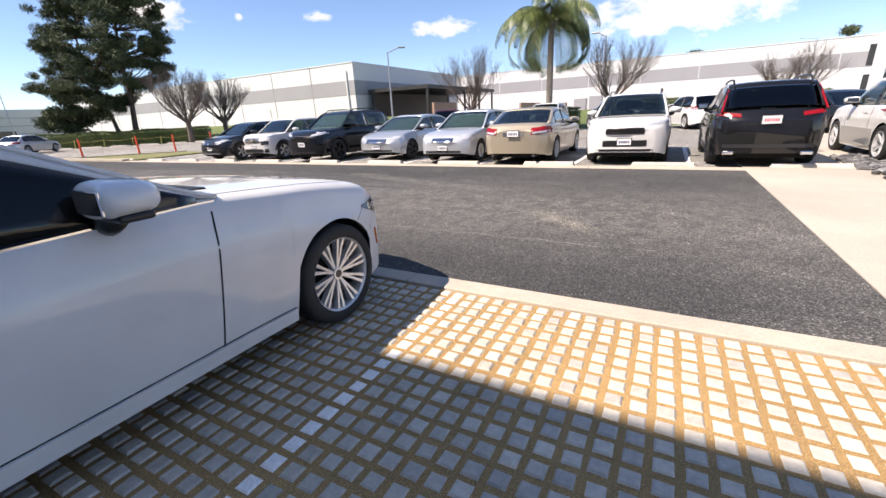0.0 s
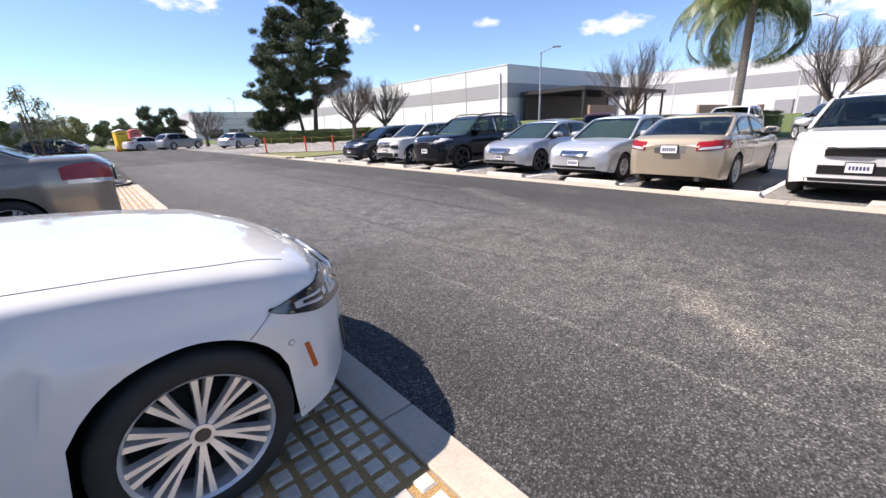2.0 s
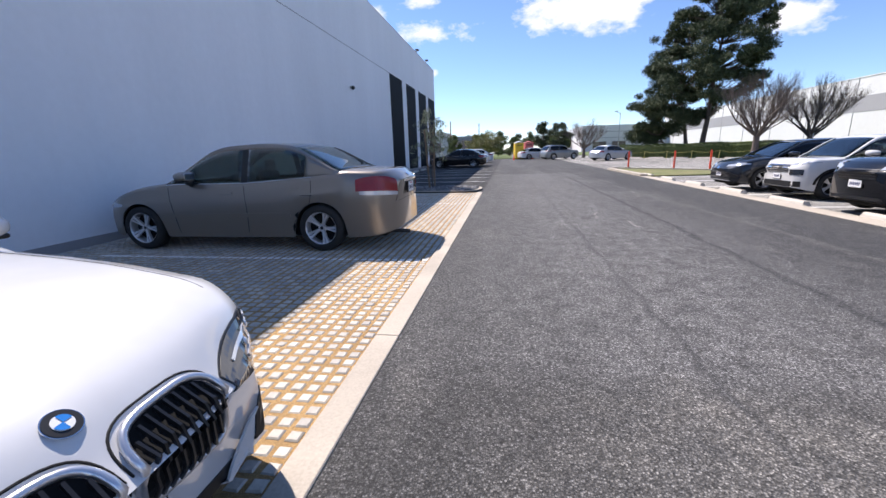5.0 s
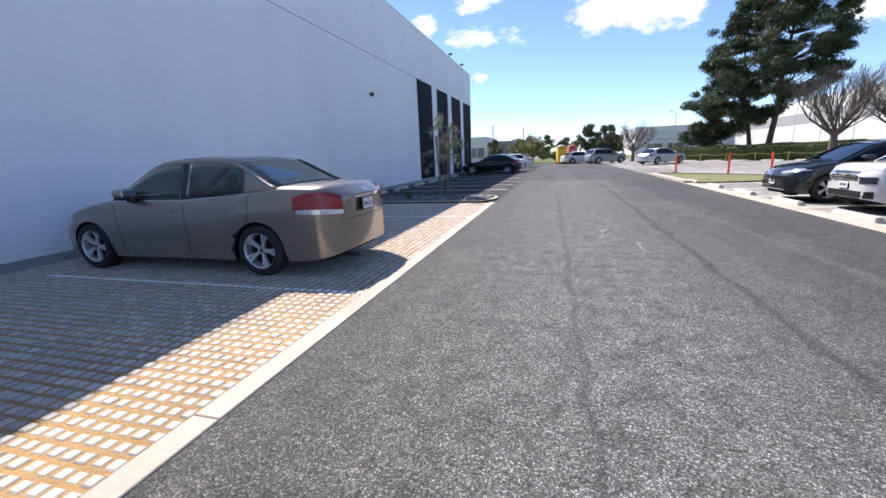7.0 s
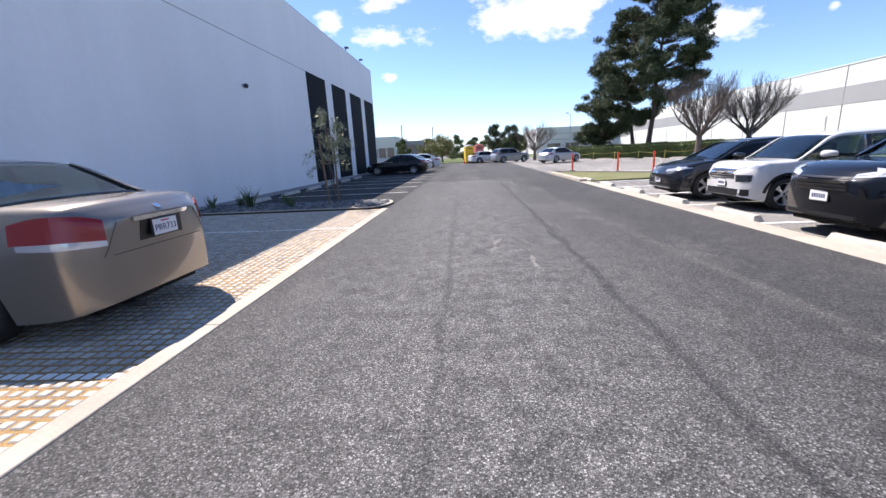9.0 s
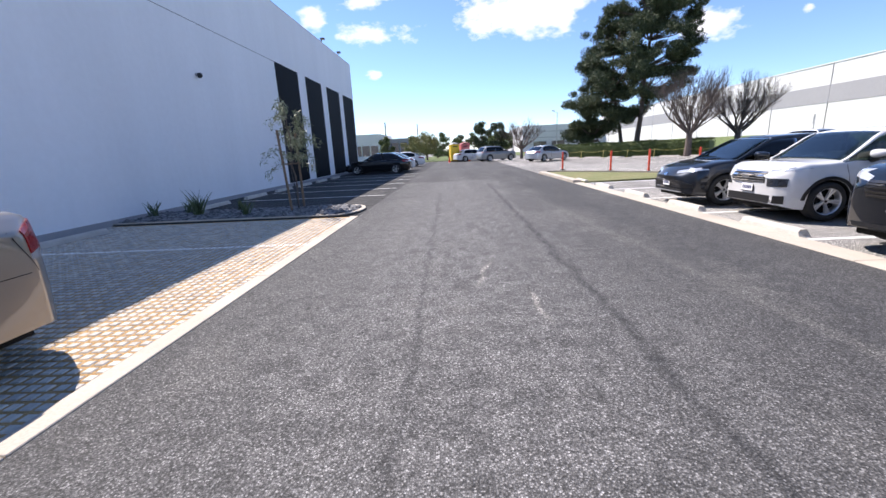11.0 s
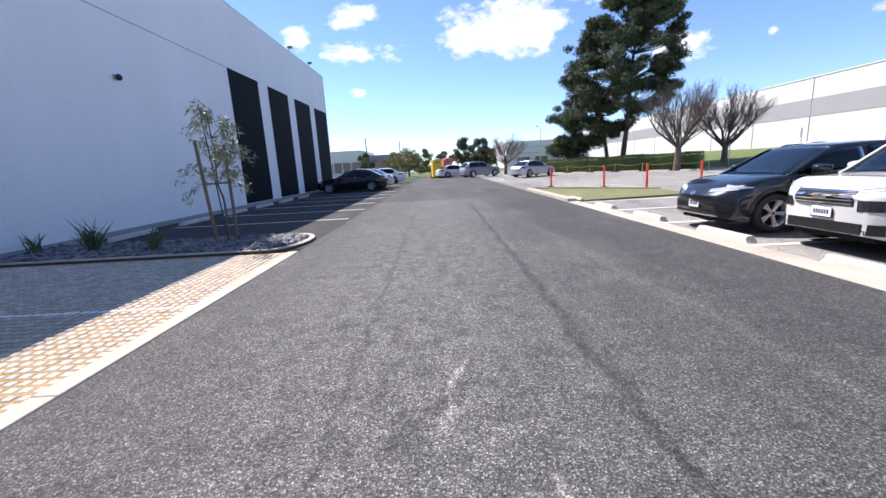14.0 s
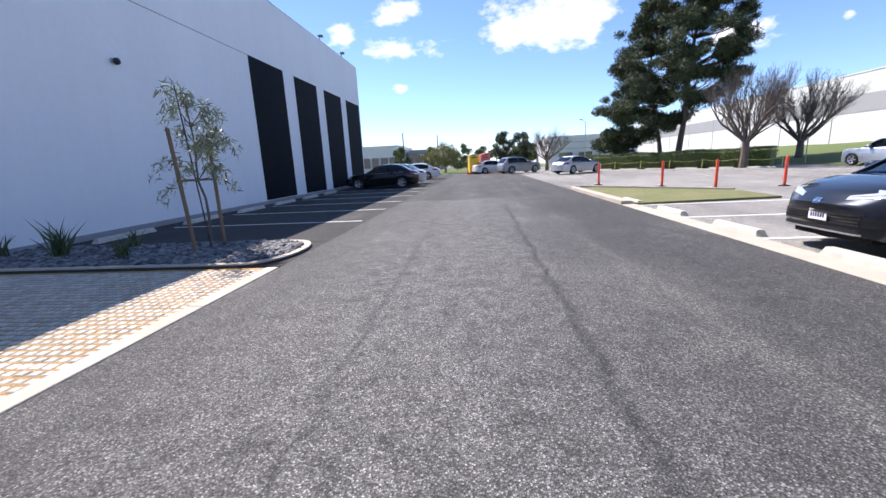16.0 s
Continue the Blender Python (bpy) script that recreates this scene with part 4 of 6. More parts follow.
for sg in (-1, 1):
    c[1]("side_lamp", M_CLEAR, "p", 1, lambda u, v, sg=sg: (sg * radians(46 + 26 * u), 0.885 + 0.03 * u + 0.035 * v * (1 - 0.6 * u)), 6, 2, 0.008)
c[3](1, 0, 0.56)
c = car(at(9.2, 10.95, 180, 0.95), "black crossover with dark alloy wheels parked in a bay", "car", 4.60, 1.86, 1.69, 2.69, 0.93, 0.365, P_NAVY, suv_top(4.60, 1.12, 0.97, 1.05), (0.25, 0.65, 2.6, 3.4), 0.34, "five", True, shade=True, rails=True, cladding=True, group=GR)
nose_common(c, M_CLEAR, 0.86, 0.95, 0.45, 0.84, M_BLACK, 0.44, (0.68, 0.88))
c[3](1, 0, 0.60)
c = car(at(9.65, 8.3, 180, 0.94), "silver saloon with chrome grille strip parked in a bay", "car", 4.55, 1.76, 1.43, 2.67, 0.90, 0.32, P_SILVER, sedan_top(4.55, 1.02, 0.96, 0.68), (0.40, 1.15, 2.45, 3.45), 0.42, "five", True, shade=True, group=GR)
nose_common(c, M_CLEAR, 0.62, 0.74, 0.44, 0.82, M_BLACK, 0.40, (0.58, 0.70), cap_mat=M_CHROME)
c[3](1, 0, 0.46)
c = car(at(9.25, 5.78, 180, 0.94), "pale silver older saloon with a sunshade in its windscreen", "car", 4.53, 1.72, 1.48, 2.60, 0.90, 0.31, P_PALESILVER, sedan_top(4.53, 1.03, 0.96, 0.70), (0.42, 1.15, 2.45, 3.30), 0.38, "small", shade=True, group=GR)
nose_common(c, M_CLEAR, 0.60, 0.76, 0.45, 0.82, M_BLACK, 0.34, (0.60, 0.71), cap_mat=M_CHROME)
c[3](1, 0, 0.44)
c = car(at(9.28, 3.75, 0, 0.94), "gold metallic saloon parked tail to the aisle", "car", 4.73, 1.83, 1.44, 2.74, 1.0, 0.33, P_GOLD, sedan_top(4.73, 1.05, 0.97, 0.68, 0.8), (0.5, 1.25, 2.45, 3.3), 0.42, "five", group=GR)
tail_common(c, 0.76, 0.92, 0.46, 0.88)
c[1]("plate_recess", M_CHROME, "x", -1, c[2](-0.28, 0.28, 0.72, 0.87), 8, 3, 0.004)
c[3](-1, 0, 0.79, x_off=0.02)
for sg in (-1, 1):
    part("exhaust", cyl((-2.38, sg * 0.55, 0.25), (-2.1, sg * 0.55, 0.25), 0.045, 0.045, 14), M_DARKSTEEL, c[0])
c = car(at(9.45, 1.28, 180, 0.94), "white crossover with black lower grille and roof rails", "car", 4.60, 1.86, 1.69, 2.69, 0.93, 0.365, P_WHITE, suv_top(4.60, 1.12, 0.97, 1.05), (0.25, 0.65, 2.6, 3.4), 0.34, "five", rails=True, cladding=True, group=GR)
nose_common(c, M_CLEAR, 0.86, 0.95, 0.47, 0.84, M_BLACK, 0.42, (0.70, 0.84))
c[1]("lower_grille", M_BLACK, "x", 1, c[2](-0.48, 0.48, 0.42, 0.56), 10, 3, 0.008)
c[3](1, 0, 0.53)
c = car(at(9.2, -1.2, 0, 0.95), "black crossover with tall red tail lamps parked tail to the aisle", "car", 4.69, 1.87, 1.69, 2.70, 0.98, 0.37, P_BLACK, suv_top(4.69, 1.14, 0.95, 1.08), (0.22, 0.6, 2.4, 3.2), 0.34, "five", True, rails=True, glass=M_GLASSDARK, cladding=True, group=GR)
root, decal, rect, plate, cast, k = c
for sg in (-1, 1):
    decal("tail_lamp", M_RED, "x", -1, lambda u, v, sg=sg: (sg * (0.48 + 0.38 * u), 0.98 + 0.07 * v + 0.05 * u), 8, 2, 0.01, "red tail lamp")
    f = lambda u, v, sg=sg: (-k["L"] / 2 + 0.16 + 0.4 * u, sg * (0.80 - 0.10 * u + 0.03 * v), 1.10 + 0.42 * u)
    part("upper_lamp", slab(f, 0, 1, 0, 1, 4, 1, 0.02), M_RED, root)
    part("exhaust", box(-k["L"] / 2 - 0.02, -k["L"] / 2 + 0.15, sg * 0.62 - 0.1, sg * 0.62 + 0.1, 0.27, 0.34, 0.02), M_CHROME, root)
decal("bumper_trim", M_DARKALLOY, "x", -1, rect(-0.72, 0.72, 0.40, 0.47), 12, 1, 0.014)
plate(-1, 0, 0.93, "", M_REDINK)
c = car(at(9.28, -3.9, 0, 0.95), "white sport utility with grey lower cladding parked tail to the aisle", "car", 4.58, 1.82, 1.67, 2.62, 0.95, 0.36, P_WHITE, suv_top(4.58, 1.12, 0.90, 1.05), (0.15, 0.5, 2.4, 3.15), 0.32, "five", rails=True, group=GR)
tail_common(c, 0.90, 1.08, 0.55, 0.88)
root, decal, rect, plate, cast, k = c
for sg in (-1, 1):
    decal("grey_cladding", P_MIDGREY, "y", sg, rect(k["xr"] + k["R"] + 0.02, k["xf"] - k["R"] - 0.02, 0.24, 0.62), 16, 4, 0.01)
decal("grey_bumper", P_MIDGREY, "x", -1, rect(-0.8, 0.8, 0.34, 0.62), 14, 4, 0.012)

# further cars
GF = "cars in the far lot"
far = (("black saloon parked nose to the wall", P_BLACK, "s", -3.2, 35.9, 180), ("white saloon parked nose to the wall", P_WHITE, "s", -3.2, 38.8, 180), ("white saloon parked nose to the wall", P_WHITE, "s", -3.0, 47.0, 180),
       ("silver saloon parked beside the hedge", P_SILVER, "s", 11.0, 45.9, 35), ("grey sport utility parked beside the hedge", P_MIDGREY, "u", 6.9, 53.2, 25), ("white saloon parked near the portable toilets", P_WHITE, "s", 4.4, 56.5, 20),
       ("white pickup parked behind the hedge", P_WHITE, "u", 22.0, 6.8, 180), ("silver sport utility parked beside the lawn", P_SILVER, "u", 23.5, 3.3, 30), ("white sport utility parked beside the lawn", P_WHITE, "u", 23.5, -0.6, 20),
       ("dark grey saloon parked beyond the row", P_GREY, "s", 17.5, -4.8, 200), ("grey saloon parked beyond the row", P_MIDGREY, "s", 22.5, 16.8, 200), ("dark red sport utility parked beyond the row", paint("dark_red", (0.06, 0.012, 0.012)), "u", 23.5, 14.0, 20), ("silver saloon parked beyond the row", P_SILVER, "s", 21.5, 11.2, 180),
       ("silver pickup parked beside the far hedge", P_SILVER, "u", 27.0, 37.0, 100))
for lab, pm, kind, x, y, yaw in far:
    if kind == "s":
        c = car(at(x, y, yaw), lab, "car", 4.7, 1.8, 1.45, 2.72, 0.95, 0.33, pm, sedan_top(4.7), (0.45, 1.2, 2.5, 3.35), 0.4, "double", glass=M_GLASSDARK, group=GF)
        nose_common(c, M_CLEAR, 0.6, 0.72, 0.45, 0.82, M_BLACK, 0.36, (0.58, 0.68))
        tail_common(c, 0.74, 0.9, 0.5, 0.86)
    else:
        c = car(at(x, y, yaw), lab, "car", 4.6, 1.84, 1.66, 2.69, 0.93, 0.36, pm, suv_top(4.6, 1.08, 0.92, 1.0), (0.25, 0.65, 2.45, 3.2), 0.34, "five", glass=M_GLASSDARK, group=GF)
        nose_common(c, M_CLEAR, 0.8, 0.92, 0.45, 0.84, M_BLACK, 0.42, (0.66, 0.84))
        tail_common(c, 0.9, 1.08, 0.55, 0.88)

# ---------- ground ----------
def flat(name, pts, z0, z1, mat, label, category):
    ob = part(name, prism(pts, z0, z1), mat)
    return tagged(ob, label, category, kind="structure")


def rectpts(x0, x1, y0, y1):
    return [(x0, y0), (x1, y0), (x1, y1), (x0, y1)]


flat("ground", rectpts(-700, 900, -700, 900), -0.6, -0.03, M_LOT, "weathered pale grey asphalt ground", "ground")
flat("road", rectpts(0.0, 6.64, -0.90, 72), -0.03, 0.0, M_ROAD, "dark new asphalt aisle with dusty tyre marks", "road")
flat("stall_pavement", rectpts(-6.0, -0.0, 17.7, 60), -0.03, 0.0, M_STALL, "dark asphalt parking bays beside the white wall", "pavement")
flat("stall_strip", rectpts(-6.0, -0.002, 15.86, 17.7), -0.03, -0.004, M_STALL, "dark asphalt under the planting island", "pavement")
flat("apron", rectpts(0.0, 40, -14, -0.905), -0.03, 0.004, M_APRON, "pale tan concrete apron", "pavement")
flat("paver_bed", rectpts(-6.0, -0.189, -12, 15.79), -0.03, -0.009, M_JOINT, "tan gravel joints between grid pavers", "pavement")
y = -12.84
while y < 15.5:
    y1 = min(y + 3.0, 15.75)
    kb = part("kerb", box(-0.185, -0.004, y + 0.004, y1 - 0.004, -0.2, 0.012, 0.006, 1), M_KERB)
    tagged(kb, "flush pale concrete kerb band beside the asphalt", "kerb", "kerb bands", "structure")
    y += 3.0
for j in range(8):
    kb = part("kerb", box(6.645, 7.02, -1.1 + j * 3.0 + 0.004, min(1.9 + j * 3.0, 21.75) - 0.004, -0.2, 0.012, 0.006, 1), M_KERB)
    tagged(kb, "flush pale concrete kerb band beside the asphalt", "kerb", "kerb bands", "structure")
flat("kerb_strip", rectpts(6.65, 6.95, 21.78, 27.9), -0.1, 0.10, M_KERB, "raised pale concrete kerb round the lawn", "kerb")

# bay lines
for yy in (20.38, 22.98, 25.58, 28.18, 30.9, 33.5):
    tagged(part("bay_line", box(-5.25, -0.15, yy - 0.038, yy + 0.038, 0.0, 0.004), M_LINE), "thin white painted bay line", "bay line", "bay lines", "structure")
for j in range(11):
    yy = -2.45 + 2.42 * j
    tagged(part("bay_line", box(7.02, 12.0, yy - 0.05, yy + 0.05, -0.03, -0.026), M_LINE), "worn white painted bay line", "bay line", "bay lines", "structure")


def wheel_stop(x, y, ln, z=0.0, yaw=0):
    bm = bmesh.new()
    prof = [(-0.085, 0), (0.085, 0), (0.07, 0.07), (0.045, 0.105), (-0.045, 0.105), (-0.07, 0.07)]
    a = [bm.verts.new((px, -ln / 2 + (0.05 if pz > 0.05 else 0), pz)) for px, pz in prof]
    b = [bm.verts.new((px, ln / 2 - (0.05 if pz > 0.05 else 0), pz)) for px, pz in prof]
    bm.faces.new(a)
    bm.faces.new(b[::-1])
    for i in range(6):
        bm.faces.new((a[i], b[i], b[(i + 1) % 6], a[(i + 1) % 6]))
    bmesh.ops.recalc_face_normals(bm, faces=bm.faces[:])
    ob = part("wheel_stop", bm, M_STOP)
    ob.matrix_basis = pose(x, y, z, 0, 0, yaw)
    return tagged(ob, "pale concrete wheel stop at a bay end", "wheel stop", "wheel stops")


for j in range(-2, 9):
    wheel_stop(7.2, 2.9 + 2.42 * j + (0.25 if j > 3 else 0), 1.25, -0.03)
for yy in (4.4, 10.1, 14.1, 19.0, 21.7, 24.3, 26.9, 29.5, 32.2):
    wheel_stop(-5.35, yy, 1.6, 0.0 if yy > 15 else -0.002)

# lawn wedge, berms
flat("lawn", [(6.955, 21.8), (11.0, 22.2), (11.2, 24.6), (9.4, 26.6), (7.6, 28.2), (6.955, 28.3)], -0.03, 0.03, M_DRYGRASS, "short green grass wedge with pale kerb", "lawn")


def berm(name, x0, x1, y0, y1, z1, z2, label):
    """A grassy bank that rises along x."""
    bm = bmesh.new()
    nx, ny = 12, 30
    g = [[bm.verts.new((x0 + (x1 - x0) * i / nx, y0 + (y1 - y0) * j / ny, -0.03 + (z1 + (z2 - z1) * (i / nx) ** 0.8 + 0.1 * noise.noise((i * 0.6, j * 0.4, 3))) * (0 if i == 0 else 1))) for j in range(ny + 1)] for i in range(nx + 1)]
    for i in range(nx):
        for j in range(ny):
            bm.faces.new((g[i][j], g[i + 1][j], g[i + 1][j + 1], g[i][j + 1]))
    ob = part(name, bm, M_GRASS, smooth=True)
    return tagged(ob, label, "lawn", kind="structure")


berm("lawn_bank", 27, 43, 20, 110, 0.15, 1.5, "green grass bank rising to the white building")
berm("lawn_bank_2", 27, 70, -45, 19.9, 0.1, 1.0, "green grass strip with a low rise")
flat("lawn_far", [(13.5, 55), (60, 44), (60, 119), (13.5, 119)], -0.03, 0.05, M_GRASS, "grass under the trees behind the hedge", "lawn")
flat("lawn_left", rectpts(-30, 1.5, 62, 110), -0.03, 0.06, M_GRASS, "grass verge beyond the lot", "lawn")

# ---------- buildings ----------
H0 = 8.5
wall = part("wall_west", box(-6.4, -6.0, -25, 41.6, -0.3, H0), M_WHITE)
tagged(wall, "white painted tilt-up concrete wall", "wall", kind="structure")
tagged(part("wall_north", box(-46, -6.4, 41.2, 41.6, -0.3, H0), M_WHITE), "white painted concrete end wall", "wall", kind="structure")
tagged(part("wall_south", box(-46, -6.4, -25, -24.6, -0.3, H0), M_WHITE), "white painted concrete end wall", "wall", kind="structure")
tagged(part("roof", box(-46, -6.4, -24.6, 41.2, H0 - 0.6, H0 - 0.5), M_FARWHITE), "flat pale roof behind the parapet", "roof", kind="structure")
for k, (a, b) in enumerate(((26.62, 29.45), (30.6, 33.35), (34.45, 37.35), (38.4, 41.35))):
    part("dark_panel", box(-6.02, -5.985, a, b, 0.17, 5.82), M_PANEL, wall, "tall dark recessed panel")
part("reveal", box(-6.01, -5.996, -25, 26.6, 5.80, 5.825), M_BAND, wall)
part("cap_flashing", box(-6.42, -5.985, -25.0, 41.62, H0, H0 + 0.03), M_FARWHITE, wall)
part("base_strip", box(-6.0, -5.985, -25, 41.6, -0.05, 0.14), M_BAND, wall)


def wall_camera(y, z):
    e = empty("security_camera", pose(-6.0, y, z), "small dark security camera on the white wall", "security camera")
    part("mount", cyl((0, 0, 0), (0.07, 0, 0), 0.06, 0.05, 14), M_STEEL, e)
    bm = bmesh.new()
    bmesh.ops.create_uvsphere(bm, u_segments=16, v_segments=10, radius=0.085, matrix=Matrix.Translation((0.12, 0, -0.03)))
    part("dome", bm, M_BLACK, e, smooth=True)


wall_camera(20.3, 4.17)
for yy in (35.2, 39.0):
    e = empty("roof_light", pose(-6.2, yy, H0 + 0.03), "small floodlight on the parapet", "floodlight")
    part("post", cyl((0, 0, 0), (0.02, 0, 0.35), 0.025, 0.025, 8), M_DARKSTEEL, e)
    part("lamp_head", box(-0.05, 0.22, -0.12, 0.12, 0.3, 0.42, 0.03), M_DARKSTEEL, e)


def block_building(name, label, x0, x1, y0, y1, h, band=None, mat=None, joints=None):
    e = empty(name, pose(0, 0, 0), label, "building", kind="structure")
    part("wall", box(x0, x1, y0, y1, -0.3, h), mat or M_FARWHITE, e)
    part("parapet", box(x0 - 0.06, x1 + 0.06, y0 - 0.06, y1 + 0.06, h, h + 0.12), M_FARWHITE, e)
    if band:
        part("band", box(x0 - 0.03, x1 + 0.03, y0 - 0.03, y1 + 0.03, band[0], band[1]), M_BAND, e, "grey painted band")
    return e


b1 = block_building("warehouse", "white warehouse with a grey painted band", 43, 74, 38.2, 125, 8.5, (4.5, 6.35))
for yy in range(46, 125, 8):
    part("panel_joint", box(42.95, 43.01, yy - 0.03, yy + 0.03, 0, 8.5), M_BAND, b1)
part("downspout", box(42.8, 42.96, 39.3, 39.5, 1.0, 7.6, 0.02), M_FARWHITE, b1)
b2 = block_building("warehouse", "long white warehouse with a grey painted band and office glazing", 84, 130, -75, 70, 9.2, (5.0, 7.1))
for yy in range(-30, 70, 9):
    part("panel_joint", box(83.93, 84.01, yy - 0.05, yy + 0.05, 0, 9.2), M_FARWHITE, b2)
for lv in ((1.6, 3.9), (5.2, 8.0)):
    for j in range(9):
        yy = -24.0 - j * 3.0
        part("window", box(83.85, 83.95, yy - 2.8, yy, lv[0], lv[1]), M_BLDGGLASS, b2, "dark office glazing")
for j in range(4):
    yy = -25 - j * 7
    part("fin", box(81.5, 84.0, yy - 0.5, yy + 0.3, 0, 9.3), M_FARWHITE, b2)
b3 = block_building("warehouse", "white far warehouse with dark horizontal lines", 21, 64, 122, 150, 6.8)
for zz in (2.0, 3.6, 5.2):
    part("line", box(20.9, 64.1, 121.92, 122.0, zz - 0.06, zz + 0.06), M_BAND, b3)
for xx in (24, 29):
    part("window", box(xx, xx + 3.5, 121.9, 121.98, 0.4, 2.6), M_BLDGGLASS, b3)
b4 = block_building("office_block", "low white building beyond the lot", -34, -13.2, 92, 110, 5.2)
for j in range(4):
    part("window", box(-20.5 + j * 1.8, -19.0 + j * 1.8, 91.9, 92.0, 1.0, 3.0), M_BLDGGLASS, b4)
b5 = block_building("office_block", "low grey glazed building beyond the lot", -12.5, -6, 100, 116, 4.4, mat=M_BAND)
for j in range(3):
    part("window", box(-12 + j * 2, -10.4 + j * 2, 99.9, 100.0, 0.8, 3.6), M_BLDGGLASS, b5)

# loading canopy and block walls
e = empty("loading_canopy", pose(0, 0, 0), "dark steel canopy over a loading yard", "canopy")
part("canopy_roof", box(45, 68, 28, 37.6, 4.7, 5.15), M_DARKSTEEL, e)
part("backdrop_wall", box(45.3, 67.5, 36.9, 37.3, 0, 4.7), M_DARKSTEEL, e)
for xx in (45.3, 51, 56.5, 62, 67.6):
    part("post", box(xx - 0.12, xx + 0.12, 28.2, 28.44, -0.03, 4.7), M_DARKSTEEL, e)
for x0, x1, yy, h in ((45, 51.5, 27.4, 2.9), (64, 76, 22, 2.6), (76.5, 79.5, 18, 2.4)):
    tagged(part("block_wall", box(x0, x1, yy - 0.15, yy + 0.15, -0.03, h), M_TAN), "tan concrete block screen wall", "wall", kind="structure")
for j in range(5):
    tagged(part("utility_cabinet", box(76, 77.2, 3.5 + j * 2.6, 5.6 + j * 2.6, -0.03, 2.9 + 0.3 * (j % 2), 0.05), M_BAND), "grey metal utility cabinet beside the warehouse", "cabinet", "utility cabinets")

# ---------- plants ----------


def tube(vs, fs, p, q, r0, r1, seg=5):
    d = (q - p).normalized()
    a = d.orthogonal().normalized()
    b = d.cross(a)
    i0 = len(vs)
    for c, r in ((p, r0), (q, r1)):
        for k in range(seg):
            t = 2 * math.pi * k / seg
            vs.append(c + a * (r * math.cos(t)) + b * (r * math.sin(t)))
    for k in range(seg):
        fs.append((i0 + k, i0 + (k + 1) % seg, i0 + seg + (k + 1) % seg, i0 + seg + k))


def bare_tree(x, y, h, spread, seed, trunk=0.16, label="bare pruned tree with many upright twigs", lean=0.0):
    rnd = random.Random(seed)
    e = empty("tree", pose(x, y, -0.03), label, "tree", "bare trees")
    tv, tf, bv, bf = [], [], [], []
    th = h * 0.24
    fork = Vector((lean, 0, th))
    tube(tv, tf, Vector((0, 0, -0.05)), Vector((lean * 0.3, 0, th * 0.5)), trunk * 1.3, trunk, 9)
    tube(tv, tf, Vector((lean * 0.3, 0, th * 0.5)), fork, trunk, trunk * 0.9, 9)

    def grow(p, d, ln, r, depth):
        steps = 3
        for s in range(steps):
            d = (d + Vector((rnd.uniform(-1, 1), rnd.uniform(-1, 1), rnd.uniform(-0.2, 0.7))) * 0.13).normalized()
            q = p + d * ln / steps
            tube(bv if depth > 1 else tv, bf if depth > 1 else tf, p, q, r, r * 0.84, 5 if depth < 2 else 3)
            r *= 0.84
            p = q
            if depth >= 1 and depth < 5 and rnd.random() < 0.84:
                a = Vector((rnd.uniform(-1, 1), rnd.uniform(-1, 1), rnd.uniform(0.0, 0.9))).normalized()
                grow(p, (d * 0.75 + a * 0.6).normalized(), ln * 0.62, r * 0.6, depth + 1)
        if depth < 5:
            for k in range(2 if depth else 3):
                a = Vector((rnd.uniform(-1, 1), rnd.uniform(-1, 1), rnd.uniform(0.1, 0.9))).normalized()
                grow(p, (d * 0.8 + a * 0.5).normalized(), ln * 0.68, r * 0.72, depth + 1)

    limbs = 10
    for k in range(limbs):
        a = 2 * math.pi * (k + rnd.uniform(-0.2, 0.2)) / limbs
        u = rnd.uniform(0.35, 1.7)
        d = Vector((math.cos(a) * spread * u, math.sin(a) * spread * u, h * 0.46)).normalized()
        grow(fork - Vector((0, 0, rnd.uniform(0, th * 0.2))), d, h * 0.27, trunk * 0.5, 1)
    pydata("trunk", tv, tf, M_BARK, e)
    pydata("branchwork", bv, bf, M_TWIG, e)


bare_tree(21.9, 42.0, 7.9, 3.4, 3, 0.25)
bare_tree(29.3, 47.2, 8.0, 3.6, 5, 0.26)
bare_tree(10.6, 58.5, 5.6, 3.0, 8, 0.18)
bare_tree(26.5, 13.6, 6.6, 2.6, 12, 0.14, "bare tree with a loose open crown")
bare_tree(30.0, 4.3, 7.2, 3.2, 14, 0.16, "bare tree with a loose open crown")
bare_tree(32.0, -6.2, 5.0, 2.3, 17, 0.15, "bare tree with a loose open crown")


